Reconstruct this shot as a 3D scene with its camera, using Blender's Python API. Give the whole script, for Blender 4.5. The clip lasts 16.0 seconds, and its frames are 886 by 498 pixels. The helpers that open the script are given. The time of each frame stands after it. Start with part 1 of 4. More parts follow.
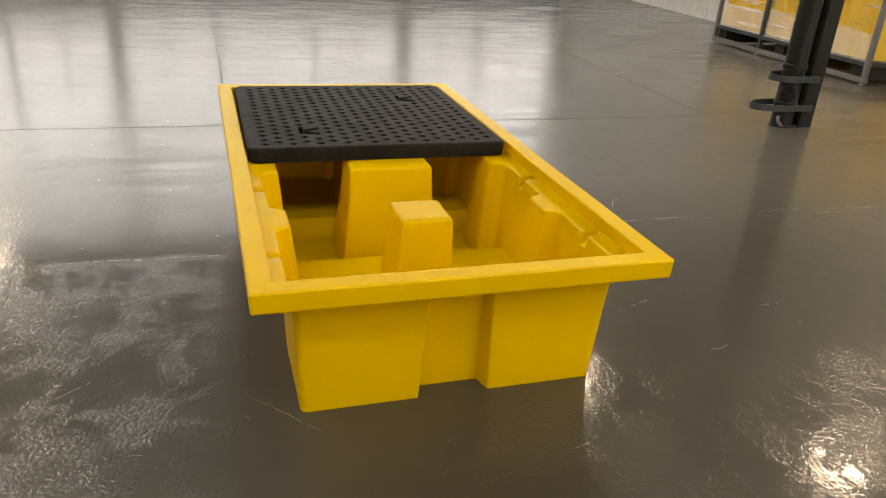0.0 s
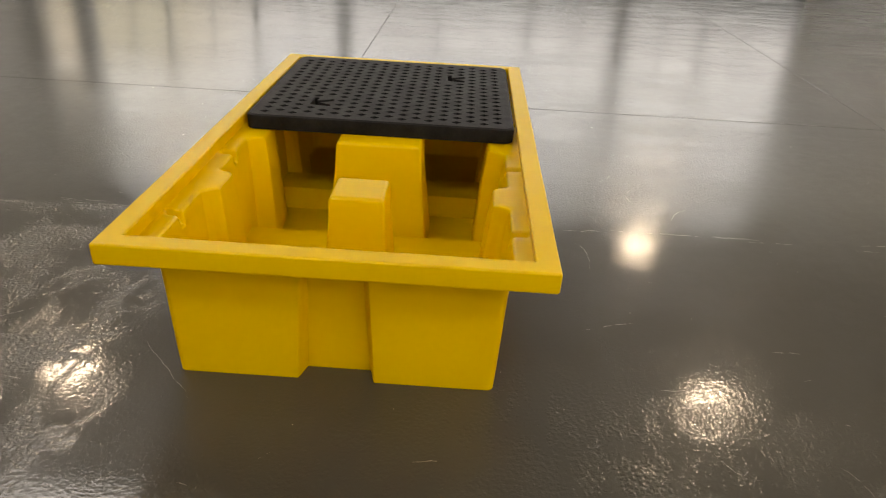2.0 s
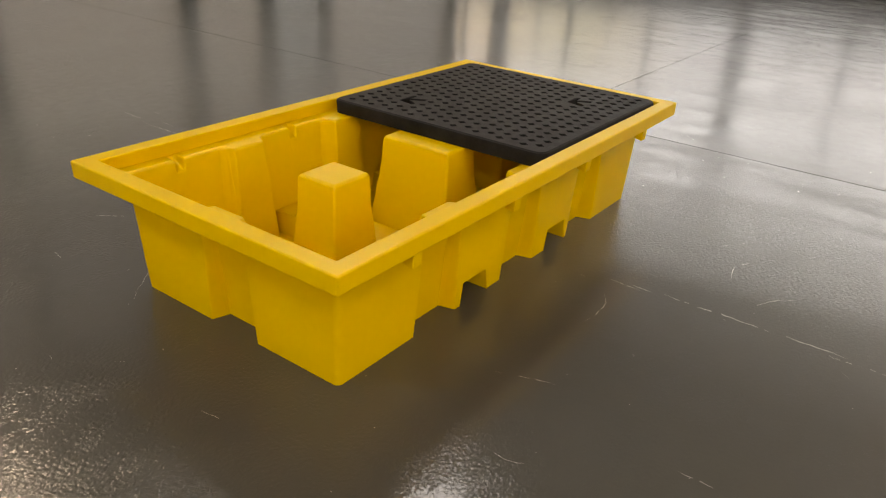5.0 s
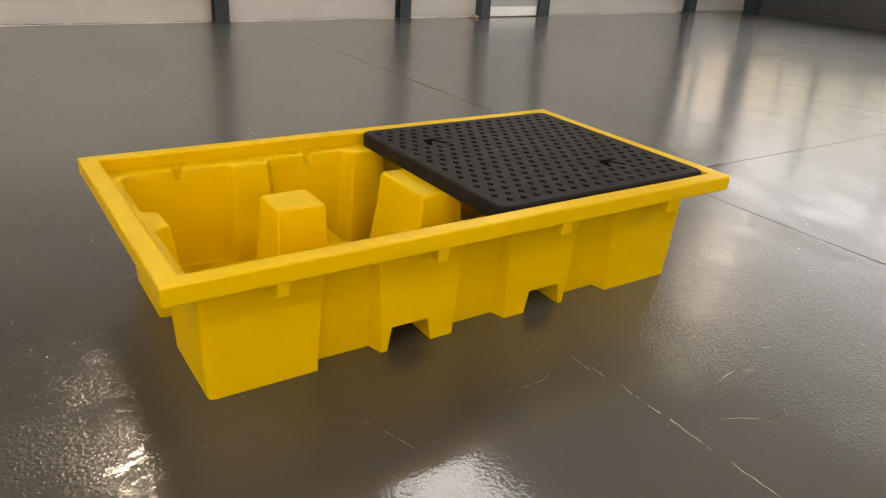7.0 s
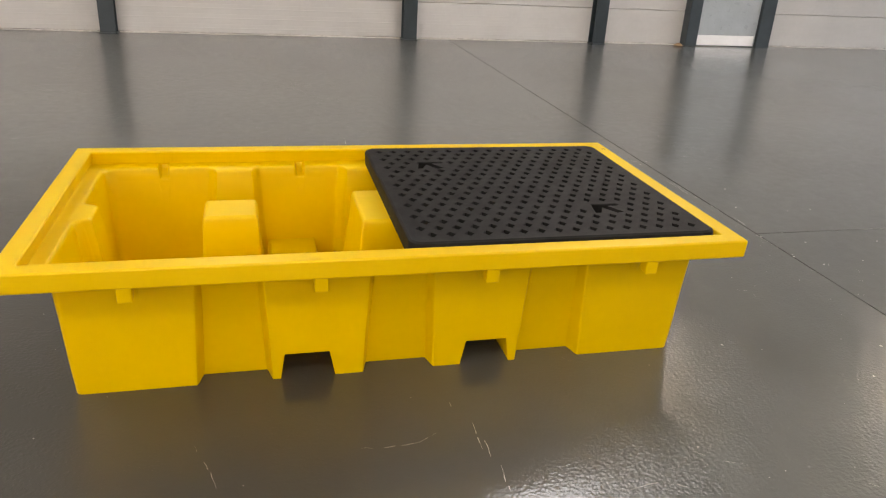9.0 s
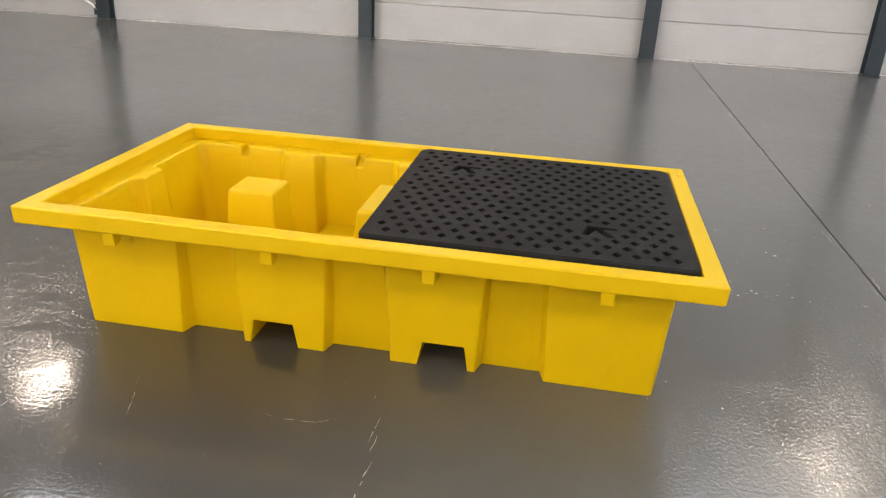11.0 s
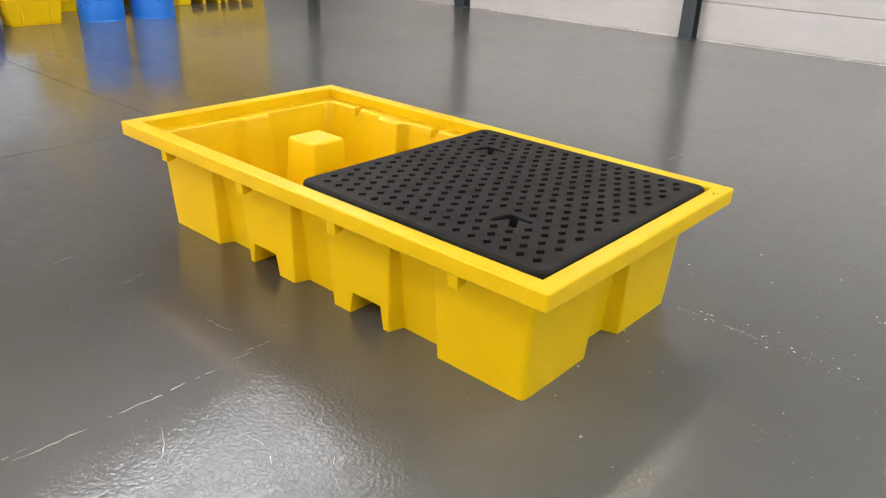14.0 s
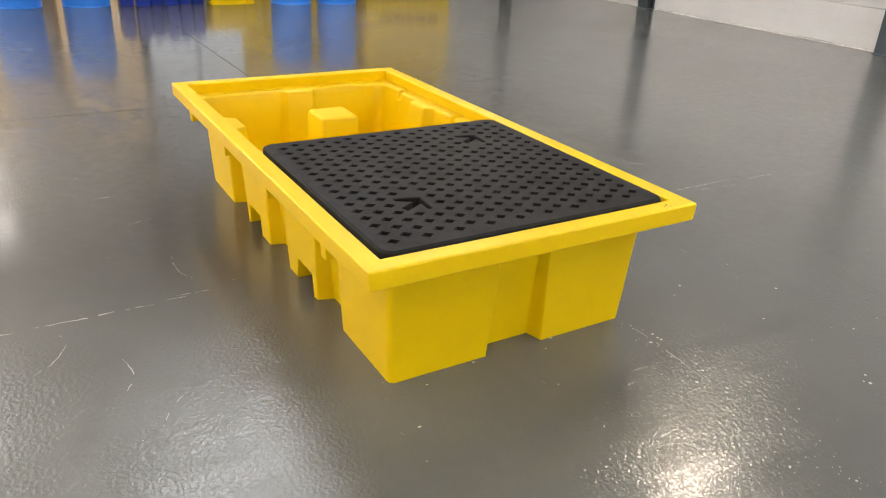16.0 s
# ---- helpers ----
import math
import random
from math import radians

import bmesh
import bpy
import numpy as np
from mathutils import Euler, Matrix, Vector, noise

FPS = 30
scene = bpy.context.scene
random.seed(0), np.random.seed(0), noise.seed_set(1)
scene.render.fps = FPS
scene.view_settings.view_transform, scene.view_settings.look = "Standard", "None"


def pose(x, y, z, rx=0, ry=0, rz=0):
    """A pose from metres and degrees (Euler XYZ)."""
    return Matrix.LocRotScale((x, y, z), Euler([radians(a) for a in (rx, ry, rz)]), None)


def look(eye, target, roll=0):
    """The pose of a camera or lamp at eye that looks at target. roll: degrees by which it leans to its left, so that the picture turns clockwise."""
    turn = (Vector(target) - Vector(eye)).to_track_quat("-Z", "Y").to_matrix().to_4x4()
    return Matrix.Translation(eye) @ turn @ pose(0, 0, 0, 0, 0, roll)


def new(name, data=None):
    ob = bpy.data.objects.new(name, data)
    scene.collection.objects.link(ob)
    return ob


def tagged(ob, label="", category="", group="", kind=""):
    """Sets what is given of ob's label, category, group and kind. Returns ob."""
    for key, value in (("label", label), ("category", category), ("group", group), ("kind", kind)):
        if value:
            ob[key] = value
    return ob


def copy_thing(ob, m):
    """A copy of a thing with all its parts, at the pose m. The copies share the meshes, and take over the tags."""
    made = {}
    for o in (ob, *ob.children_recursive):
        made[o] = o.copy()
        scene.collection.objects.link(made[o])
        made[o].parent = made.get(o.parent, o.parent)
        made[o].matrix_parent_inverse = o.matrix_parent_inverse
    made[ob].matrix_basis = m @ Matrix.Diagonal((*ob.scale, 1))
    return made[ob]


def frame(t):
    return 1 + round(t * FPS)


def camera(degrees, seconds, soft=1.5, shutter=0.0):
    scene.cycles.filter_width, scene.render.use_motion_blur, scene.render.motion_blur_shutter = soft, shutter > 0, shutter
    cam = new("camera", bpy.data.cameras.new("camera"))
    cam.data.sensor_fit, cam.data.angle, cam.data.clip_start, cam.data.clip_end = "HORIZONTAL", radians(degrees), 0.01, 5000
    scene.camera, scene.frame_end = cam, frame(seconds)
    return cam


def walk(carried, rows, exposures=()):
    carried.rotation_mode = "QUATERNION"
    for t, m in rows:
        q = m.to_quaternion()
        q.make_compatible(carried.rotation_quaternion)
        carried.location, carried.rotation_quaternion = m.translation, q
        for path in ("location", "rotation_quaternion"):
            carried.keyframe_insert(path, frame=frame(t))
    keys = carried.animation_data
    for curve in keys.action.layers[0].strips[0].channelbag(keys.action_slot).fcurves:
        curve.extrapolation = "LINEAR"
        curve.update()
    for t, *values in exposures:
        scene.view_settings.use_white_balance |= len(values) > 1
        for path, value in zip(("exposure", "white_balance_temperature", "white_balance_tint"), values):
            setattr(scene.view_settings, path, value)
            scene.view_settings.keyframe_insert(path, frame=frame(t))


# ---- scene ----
cam = camera(61.3, 16.0, soft=1.2)
PATH = [
    (0, (-1.79, 1.373, 1.475), (-0.067, 0.792, 0.64), 3.9),
    (0.5, (-1.818, 1.126, 1.469), (-0.062, 0.675, 0.625), 4.0),
    (1, (-1.863, 0.818, 1.473), (-0.088, 0.527, 0.599), 3.8),
    (1.5, (-1.865, 0.557, 1.46), (-0.077, 0.427, 0.573), 3.5),
    (2, (-1.787, 0.295, 1.461), (0.001, 0.329, 0.566), 3.2),
    (2.5, (-1.72, 0.02, 1.46), (0.052, 0.228, 0.558), 3.1),
    (3, (-1.667, -0.27, 1.454), (0.075, 0.124, 0.554), 3.0),
    (3.5, (-1.569, -0.516, 1.449), (0.122, 0.051, 0.546), 3.0),
    (4, (-1.49, -0.742, 1.458), (0.141, -0.013, 0.558), 3.1),
    (6.5, (-0.643, -1.808, 1.476), (0.501, -0.398, 0.638), 3.2),
    (7, (-0.384, -1.922, 1.488), (0.648, -0.414, 0.676), 3.6),
    (7.5, (-0.107, -2.029, 1.488), (0.8, -0.436, 0.688), 3.8),
    (8, (0.168, -2.105, 1.479), (0.942, -0.442, 0.682), 3.8),
    (8.5, (0.468, -2.118, 1.482), (1.094, -0.395, 0.684), 3.6),
    (11, (1.897, -2.184, 1.48), (1.612, -0.367, 0.695), 3.0),
    (11.5, (2.139, -2.125, 1.462), (1.673, -0.347, 0.674), 2.9),
    (12, (2.405, -2.042, 1.471), (1.78, -0.312, 0.685), 2.8),
    (12.5, (2.695, -1.965, 1.471), (1.911, -0.305, 0.677), 2.8),
    (13, (2.953, -1.87, 1.457), (2.012, -0.301, 0.65), 2.6),
    (13.5, (3.193, -1.739, 1.469), (2.112, -0.267, 0.655), 2.5),
    (14, (3.438, -1.591, 1.478), (2.244, -0.215, 0.653), 2.3),
    (14.5, (3.657, -1.445, 1.471), (2.372, -0.16, 0.636), 2.2),
    (15, (3.814, -1.228, 1.463), (2.446, -0.038, 0.619), 2.3),
    (15.5, (3.967, -1.035, 1.467), (2.514, 0.05, 0.624), 2.5),
    (16, (4.128, -0.79, 1.461), (2.584, 0.157, 0.613), 2.9),
]
walk(cam, [(t, look(eye, target, roll)) for t, eye, target, roll in PATH],
     exposures=[(0.0, -0.63, 8200, 16.5), (2.4, -0.86, 8100, 16.5), (4.0, -0.79, 8100, 17.5), (7.0, -0.58, 7600, 18.5), (8.5, -0.36, 7250, 18), (11.0, -0.14, 6600, 17.5), (14.5, 0.1, 6500, 16), (16.0, 0.1, 6700, 15)])

# ---- light ----
world = bpy.data.worlds.new("world")
scene.world = world
world.use_nodes = True
wn = world.node_tree.nodes
sky = wn.new("ShaderNodeTexSky")
sky.sky_type, sky.sun_disc = "NISHITA", False
sky.sun_elevation, sky.sun_rotation = radians(35), radians(90)
world.node_tree.links.new(sky.outputs[0], wn["Background"].inputs[0])
wn["Background"].inputs[1].default_value = 0.1

DAY = 3.3          # brightness of the overcast day outside the glazing
ROOFLIGHT = 15.0   # brightness of the rooflight sheets
LAMP_WATTS = 80.0  # each high-bay lamp
# the lamp at (-5.95, -4.8) is unseen, added to brighten the western goods
LAMPS = [(x, y) for y in (-2.6, 4.5) for x in (-3.9, 0.5, 4.9, 9.1)] + [(-5.95, -4.8), (2.85, -4.8)]
LAMP_Z = 3.6

# ---- plan (metres; the pallet's corner is the origin) ----
L, W, H = 2.453, 1.30, 0.513          # spill pallet
Y_NORTH, X_EAST, Y_SOUTH, X_WEST = 8.55, 14.45, -6.75, -11.0
Z_ROOF = 6.2


# ---- materials ----
def mat(name, base, rough=0.5, metal=0.0, spec=0.5, var=0.12, scale=6.0, rvar=0.1, bump=0.0, bscale=60.0, tint=None, waxy=0.0):
    """A plain surface with colour and gloss that vary at two scales, and fine relief."""
    m = bpy.data.materials.new(name)
    m.use_nodes = True
    n, l = m.node_tree.nodes, m.node_tree.links
    b = n["Principled BSDF"]
    b.inputs["Metallic"].default_value = metal
    b.inputs["Specular IOR Level"].default_value = spec
    if waxy:                                          # thin plastic lets some light through
        tr, mx = n.new("ShaderNodeBsdfTranslucent"), n.new("ShaderNodeMixShader")
        tr.inputs[0].default_value = (1.0, 0.77, 0.0, 1)
        mx.inputs[0].default_value = waxy
        l.new(b.outputs[0], mx.inputs[1])
        l.new(tr.outputs[0], mx.inputs[2])
        l.new(mx.outputs[0], n["Material Output"].inputs[0])
    co = n.new("ShaderNodeTexCoord")

    def nz(s, detail=4.0):
        t = n.new("ShaderNodeTexNoise")
        t.inputs["Scale"].default_value, t.inputs["Detail"].default_value = s, detail
        l.new(co.outputs["Object"], t.inputs["Vector"])
        return t.outputs["Fac"]

    big, small = nz(scale), nz(scale * 9, 6)
    mix = n.new("ShaderNodeMath")
    mix.operation = "MULTIPLY_ADD"
    l.new(small, mix.inputs[0])
    mix.inputs[1].default_value = 0.4
    l.new(big, mix.inputs[2])
    ramp = n.new("ShaderNodeMapRange")
    ramp.inputs["From Min"].default_value, ramp.inputs["From Max"].default_value = 0.45, 0.95
    l.new(mix.outputs[0], ramp.inputs["Value"])
    c = n.new("ShaderNodeMix")
    c.data_type = "RGBA"
    lo = [v * (1 - var) for v in base]
    hi = [min(1, v * (1 + var)) for v in (tint or base)]
    c.inputs["A"].default_value, c.inputs["B"].default_value = (*lo, 1), (*hi, 1)
    l.new(ramp.outputs[0], c.inputs["Factor"])
    l.new(c.outputs["Result"], b.inputs["Base Color"])
    r = n.new("ShaderNodeMapRange")
    r.inputs["To Min"].default_value, r.inputs["To Max"].default_value = max(0.02, rough - rvar), rough + rvar
    l.new(nz(scale * 2.5), r.inputs["Value"])
    l.new(r.outputs[0], b.inputs["Roughness"])
    if bump:
        bp = n.new("ShaderNodeBump")
        bp.inputs["Strength"].default_value, bp.inputs["Distance"].default_value = bump, 0.002
        l.new(nz(bscale, 3), bp.inputs["Height"])
        l.new(bp.outputs[0], b.inputs["Normal"])
    return m


def glow(name, colour, strength):
    m = bpy.data.materials.new(name)
    m.use_nodes = True
    n, l = m.node_tree.nodes, m.node_tree.links
    n.remove(n["Principled BSDF"])
    e = n.new("ShaderNodeEmission")
    e.inputs[0].default_value, e.inputs[1].default_value = (*colour, 1), strength
    l.new(e.outputs[0], n["Material Output"].inputs[0])
    return m


def floor_material():
    """Grey-brown floor paint, glossy, with orange peel, worn patches and fine scuffs."""
    m = bpy.data.materials.new("painted_floor")
    m.use_nodes = True
    n, l = m.node_tree.nodes, m.node_tree.links
    b = n["Principled BSDF"]
    co = n.new("ShaderNodeTexCoord")

    def nz(s, detail=4.0, rough=0.5, dist=0.0, stretch=None):
        t = n.new("ShaderNodeTexNoise")
        t.inputs["Scale"].default_value, t.inputs["Detail"].default_value = s, detail
        t.inputs["Roughness"].default_value, t.inputs["Distortion"].default_value = rough, dist
        src = co.outputs["Object"]
        if stretch:
            mp = n.new("ShaderNodeMapping")
            mp.inputs["Scale"].default_value, mp.inputs["Rotation"].default_value = stretch, (0, 0, 0.4)
            l.new(src, mp.inputs[0])
            src = mp.outputs[0]
        l.new(src, t.inputs["Vector"])
        return t.outputs["Fac"]

    def rng(v, a, c, lo, hi):
        r = n.new("ShaderNodeMapRange")
        r.inputs["From Min"].default_value, r.inputs["From Max"].default_value = a, c
        r.inputs["To Min"].default_value, r.inputs["To Max"].default_value = lo, hi
        l.new(v, r.inputs["Value"])
        return r.outputs[0]

    def op(kind, a, c):
        o = n.new("ShaderNodeMath")
        o.operation = kind
        for i, v in enumerate((a, c)):
            if isinstance(v, (int, float)):
                o.inputs[i].default_value = v
            else:
                l.new(v, o.inputs[i])
        return o.outputs[0]

    place = n.new("ShaderNodeSeparateXYZ")
    l.new(co.outputs["Object"], place.inputs[0])
    px, py = place.outputs[0], place.outputs[1]
    drift = nz(0.9, 4, 0.6)
    fine = nz(14, 6, 0.7)
    scuff = rng(nz(3.0, 6, 0.75, 0.3, (1.0, 6.0, 1.0)), 0.55, 0.75, 0.0, 1.0)
    wx = op("ADD", px, op("MULTIPLY", drift, 0.5))               # edges of the coats wander
    wy = op("ADD", py, op("MULTIPLY", drift, 0.9))
    south = rng(wy, 3.0, 4.2, 1.0, 0.0)
    # rolled coat east of the old seam, with a pebbled skin
    rolled = op("MULTIPLY", op("MULTIPLY", rng(wx, 1.86, 2.16, 0.0, 1.0), rng(py, 1.7, 2.7, 1.0, 0.45)), op("MAXIMUM", rng(nz(1.5, 8, 0.75, 0.5, (2.6, 0.5, 1.0)), 0.48, 0.53, 0.04, 1.0), rng(nz(2.4, 9, 0.78, 0.4), 0.505, 0.53, 0.0, 0.9)))
    trowel = op("MULTIPLY", op("MULTIPLY", rng(wx, 1.86, 2.16, 0.0, 1.0), rng(wy, 2.2, 3.4, 1.0, 0.0)), rng(nz(1.8, 9, 0.78, 0.6, (3.2, 0.45, 1.0)), 0.47, 0.56, 0.0, 1.0))
    # coat west of the seam: smooth, with sharp-edged islands of pebbled skin
    west = op("MULTIPLY", rng(px, 1.34, 1.40, 1.0, 0.0), rng(px, -2.6, -1.4, 0.0, 1.0))
    islands = rng(nz(3.6, 9, 0.74, 0.5), 0.495, 0.515, 0.0, 1.0)
    streaks = rng(nz(3.2, 9, 0.74, 0.4, (0.55, 2.6, 1.0)), 0.50, 0.52, 0.0, 1.0)
    where = op("MAXIMUM", rng(py, 1.25, 1.5, 0.0, 1.0), op("MULTIPLY", rng(wx, 0.3, 0.6, 1.0, 0.0), rng(wy, 1.0, 1.5, 1.0, 0.0)))
    dapple = op("MULTIPLY", op("MULTIPLY", west, where), op("MAXIMUM", islands, op("MULTIPLY", streaks, rng(py, 0.2, 0.9, 1.0, 0.35))))
    dapple = op("MULTIPLY", dapple, south)
    skin = op("MAXIMUM", op("MULTIPLY", rolled, 0.26), op("MULTIPLY", dapple, rng(py, 0.6, 1.3, 0.5, 1.0)))
    rough = op("ADD", rng(fine, 0.3, 0.7, 0.025, 0.045), op("ADD", op("MULTIPLY", trowel, 0.2), op("MULTIPLY", scuff, 0.035)))
    gloss = op("ADD", rough, op("MULTIPLY", rng(py, 2.2, 5.0, 0.0, 0.10), rng(px, -3.0, 0.0, 0.3, 1.0)))
    l.new(gloss, b.inputs["Coat Roughness"])
    b.inputs["Coat Weight"].default_value, b.inputs["Coat IOR"].default_value = FLOOR_COAT, 1.5
    l.new(rng(fine, 0.3, 0.7, 0.36, 0.48), b.inputs["Roughness"])
    b.inputs["Specular IOR Level"].default_value = FLOOR_HAZE
    c = n.new("ShaderNodeMix")
    c.data_type = "RGBA"
    c.inputs["A"].default_value, c.inputs["B"].default_value = FLOOR_DARK, FLOOR_LIGHT
    l.new(rng(op("ADD", nz(0.6, 6, 0.65), op("MULTIPLY", fine, 0.35)), 0.42, 0.92, 0.0, 1.0), c.inputs["Factor"])
    west_mix = n.new("ShaderNodeMix")
    west_mix.data_type, west_mix.blend_type = "RGBA", "MULTIPLY"
    west_mix.inputs["B"].default_value = WEST_TINT
    l.new(op("MULTIPLY", rng(wx, 1.2, 2.3, 1.0, 0.0), rng(wy, 2.4, 3.8, 1.0, 0.0)), west_mix.inputs["Factor"])
    l.new(c.outputs["Result"], west_mix.inputs["A"])
    l.new(west_mix.outputs["Result"], b.inputs["Base Color"])
    grit = rng(nz(150, 1, 0.5), 0.60, 0.72, 0.0, 1.0)           # sparse hard specks under the paint
    area = op("MULTIPLY", rng(nz(1.7, 5, 0.7, 0.5), 0.44, 0.58, 0.0, 1.0), rng(nz(40, 3), 0.35, 0.65, 0.3, 1.0))
    specks = n.new("ShaderNodeBump")
    specks.inputs["Distance"].default_value = 0.0005
    l.new(rng(area, 0, 1, 0.1, 0.9), specks.inputs["Strength"])
    l.new(grit, specks.inputs["Height"])
    peel = n.new("ShaderNodeBump")                              # pebbled skin of the rolled paint
    peel.inputs["Distance"].default_value = 0.0022
    l.new(op("ADD", rng(skin, 0, 1, 0.07, 0.8), op("MULTIPLY", op("MULTIPLY", rng(wx, 1.5, 2.1, 0.0, 1.0), rng(wx, 3.4, 4.2, 1.0, 0.0)), 0.13)), peel.inputs["Strength"])
    l.new(op("ADD", rng(nz(72, 2, 0.5), 0.36, 0.64, 0.0, 0.8), op("MULTIPLY", nz(170, 2), 0.25)), peel.inputs["Height"])
    l.new(specks.outputs[0], peel.inputs["Normal"])
    crinkle = n.new("ShaderNodeBump")                           # trowel marks and crinkles in the paint
    crinkle.inputs["Distance"].default_value = 0.005
    l.new(rng(nz(1.4, 3, 0.5, 0.3), 0.46, 0.62, 0.0, 0.05), crinkle.inputs["Strength"])
    l.new(nz(9, 4, 0.6, 1.6, (1.0, 2.6, 1.0)), crinkle.inputs["Height"])
    l.new(peel.outputs[0], crinkle.inputs["Normal"])
    wave = n.new("ShaderNodeBump")                              # slow unevenness of the slab
    wave.inputs["Distance"].default_value, wave.inputs["Strength"].default_value = 0.004, 0.10
    l.new(nz(6, 4, 0.55), wave.inputs["Height"])
    l.new(crinkle.outputs[0], wave.inputs["Normal"])
    ridge = n.new("ShaderNodeBump")                             # long trowel ridges in the eastern coat
    ridge.inputs["Distance"].default_value = 0.004
    l.new(op("MULTIPLY", op("MULTIPLY", rng(wx, 1.7, 3.0, 0.0, 0.55), rng(wy, 2.2, 3.6, 1.0, 0.15)), rng(nz(0.8, 3), 0.4, 0.6, 0.2, 1.0)), ridge.inputs["Strength"])
    l.new(nz(3, 6, 0.62, 0.7, (3.0, 0.5, 1.0)), ridge.inputs["Height"])
    l.new(wave.outputs[0], ridge.inputs["Normal"])
    for socket in ("Normal", "Coat Normal"):
        l.new(ridge.outputs[0], b.inputs[socket])
    return m


FLOOR_DARK, FLOOR_LIGHT = (0.078, 0.081, 0.075, 1), (0.106, 0.110, 0.103, 1)
WEST_TINT = (0.54, 0.52, 0.48, 1)     # floor colour is multiplied darker and browner west of the seam
FLOOR_COAT, FLOOR_HAZE = 0.9, 0.15
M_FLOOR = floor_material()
M_JOINT = mat("joint_filler", (0.045, 0.043, 0.04), 0.5)
M_SCRATCH = mat("paint_scratch", (0.36, 0.35, 0.32), 0.4)
M_YELLOW = mat("yellow_polyethylene", (0.85, 0.576, 0.0), 0.40, spec=0.3, var=0.03, scale=3, rvar=0.06, bump=0.03, bscale=70, tint=(0.86, 0.588, 0.0), waxy=0.2)
M_YELLOW_RIM = mat("scuffed_yellow_polyethylene", (0.85, 0.576, 0.0), 0.38, spec=0.32, var=0.03, scale=7, rvar=0.08, bump=0.05, bscale=90, tint=(0.86, 0.598, 0.005), waxy=0.2)
M_BLACK = mat("black_polyethylene", (0.0075, 0.0075, 0.0075), 0.58, spec=0.13, var=0.3, scale=8, bump=0.3, bscale=150, tint=(0.013, 0.013, 0.013))
M_PANEL = mat("off_white_cladding", (0.53, 0.52, 0.50), 0.45, var=0.05, scale=2.0)
M_SEAL = mat("ragged_sealant", (0.55, 0.53, 0.49), 0.8, var=0.5, scale=30, bump=0.6)
M_STEEL = mat("anthracite_paint", (0.032, 0.045, 0.052), 0.35, var=0.15, scale=5)
M_DADO = mat("dark_grey_dado", (0.075, 0.078, 0.085), 0.4, var=0.12, scale=3)
M_SILVER = mat("brushed_steel", (0.75, 0.75, 0.74), 0.3, metal=0.9)
M_DOOR = mat("blue_grey_door_paint", (0.40, 0.44, 0.46), 0.3, var=0.08, scale=4)
M_DENT = mat("grimy_dent", (0.16, 0.11, 0.01), 0.7)
M_KICK = mat("satin_kick_plate", (0.93, 0.93, 0.92), 0.35, metal=0.1, var=0.05)
M_GALV = mat("galvanised_steel", (0.20, 0.205, 0.21), 0.42, metal=0.6, var=0.2)
M_PIPE = mat("black_pipe", (0.012, 0.014, 0.0145), 0.34, spec=0.35, var=0.15, scale=3, rvar=0.04)
M_BLOCK = mat("painted_blockwork", (0.72, 0.72, 0.71), 0.6, var=0.12, scale=9, bump=0.5, bscale=120)
M_CEIL = mat("roof_lining", (0.82, 0.82, 0.81), 0.7, var=0.1, scale=1)
M_BLUE = mat("blue_drum_paint", (0.015, 0.17, 0.62), 0.3, var=0.1, scale=4)
M_NAVY = mat("dark_blue_polyethylene", (0.008, 0.03, 0.28), 0.4, var=0.1, scale=5)
M_CARD = mat("brown_cardboard", (0.76, 0.55, 0.30), 0.7, var=0.12, scale=4)
M_WOOD = mat("pallet_timber", (0.33, 0.22, 0.12), 0.7, var=0.25, scale=9, bump=0.3)
M_SHADE = mat("lamp_housing", (0.2, 0.2, 0.2), 0.4, metal=0.5)
M_ROOFLIGHT = glow("rooflight_sheet", (0.9, 0.95, 1.0), ROOFLIGHT)
M_BACK = mat("dull_black", (0.02, 0.02, 0.02), 0.8)


def glass_material(name, colour=(0.95, 0.97, 0.96), rough=0.0):
    m = bpy.data.materials.new(name)
    m.use_nodes = True
    b = m.node_tree.nodes["Principled BSDF"]
    b.inputs["Base Color"].default_value = (*colour, 1)
    b.inputs["Roughness"].default_value = rough
    b.inputs["Transmission Weight"].default_value = 1.0
    b.inputs["IOR"].default_value = 1.1
    return m


M_GLASS = glass_material("clear_glass")


# ---- mesh helpers ----
def part(name, bm, material, parent=None, label="", bevel=0.0, segs=2, smooth=True, angle=30):
    bmesh.ops.remove_doubles(bm, verts=bm.verts, dist=1e-6)
    bmesh.ops.recalc_face_normals(bm, faces=bm.faces)
    me = bpy.data.meshes.new(name)
    bm.to_mesh(me)
    bm.free()
    me.materials.append(material)
    if smooth:
        me.shade_smooth()
        me.set_sharp_from_angle(angle=radians(angle))
    ob = new(name, me)
    ob.parent = parent
    if bevel:
        mod = ob.modifiers.new("bevel", "BEVEL")
        mod.width, mod.segments, mod.limit_method, mod.angle_limit = bevel, segs, "ANGLE", radians(angle)
        mod.harden_normals = smooth
    if label:
        ob["label"] = label
    return ob


def empty(name, label, category, at=(0, 0, 0), group="", kind=""):
    return tagged(new(name), label, category, group, kind) if at == (0, 0, 0) else _placed(name, label, category, at, group, kind)


def _placed(name, label, category, at, group, kind):
    ob = tagged(new(name), label, category, group, kind)
    ob.location = at
    return ob


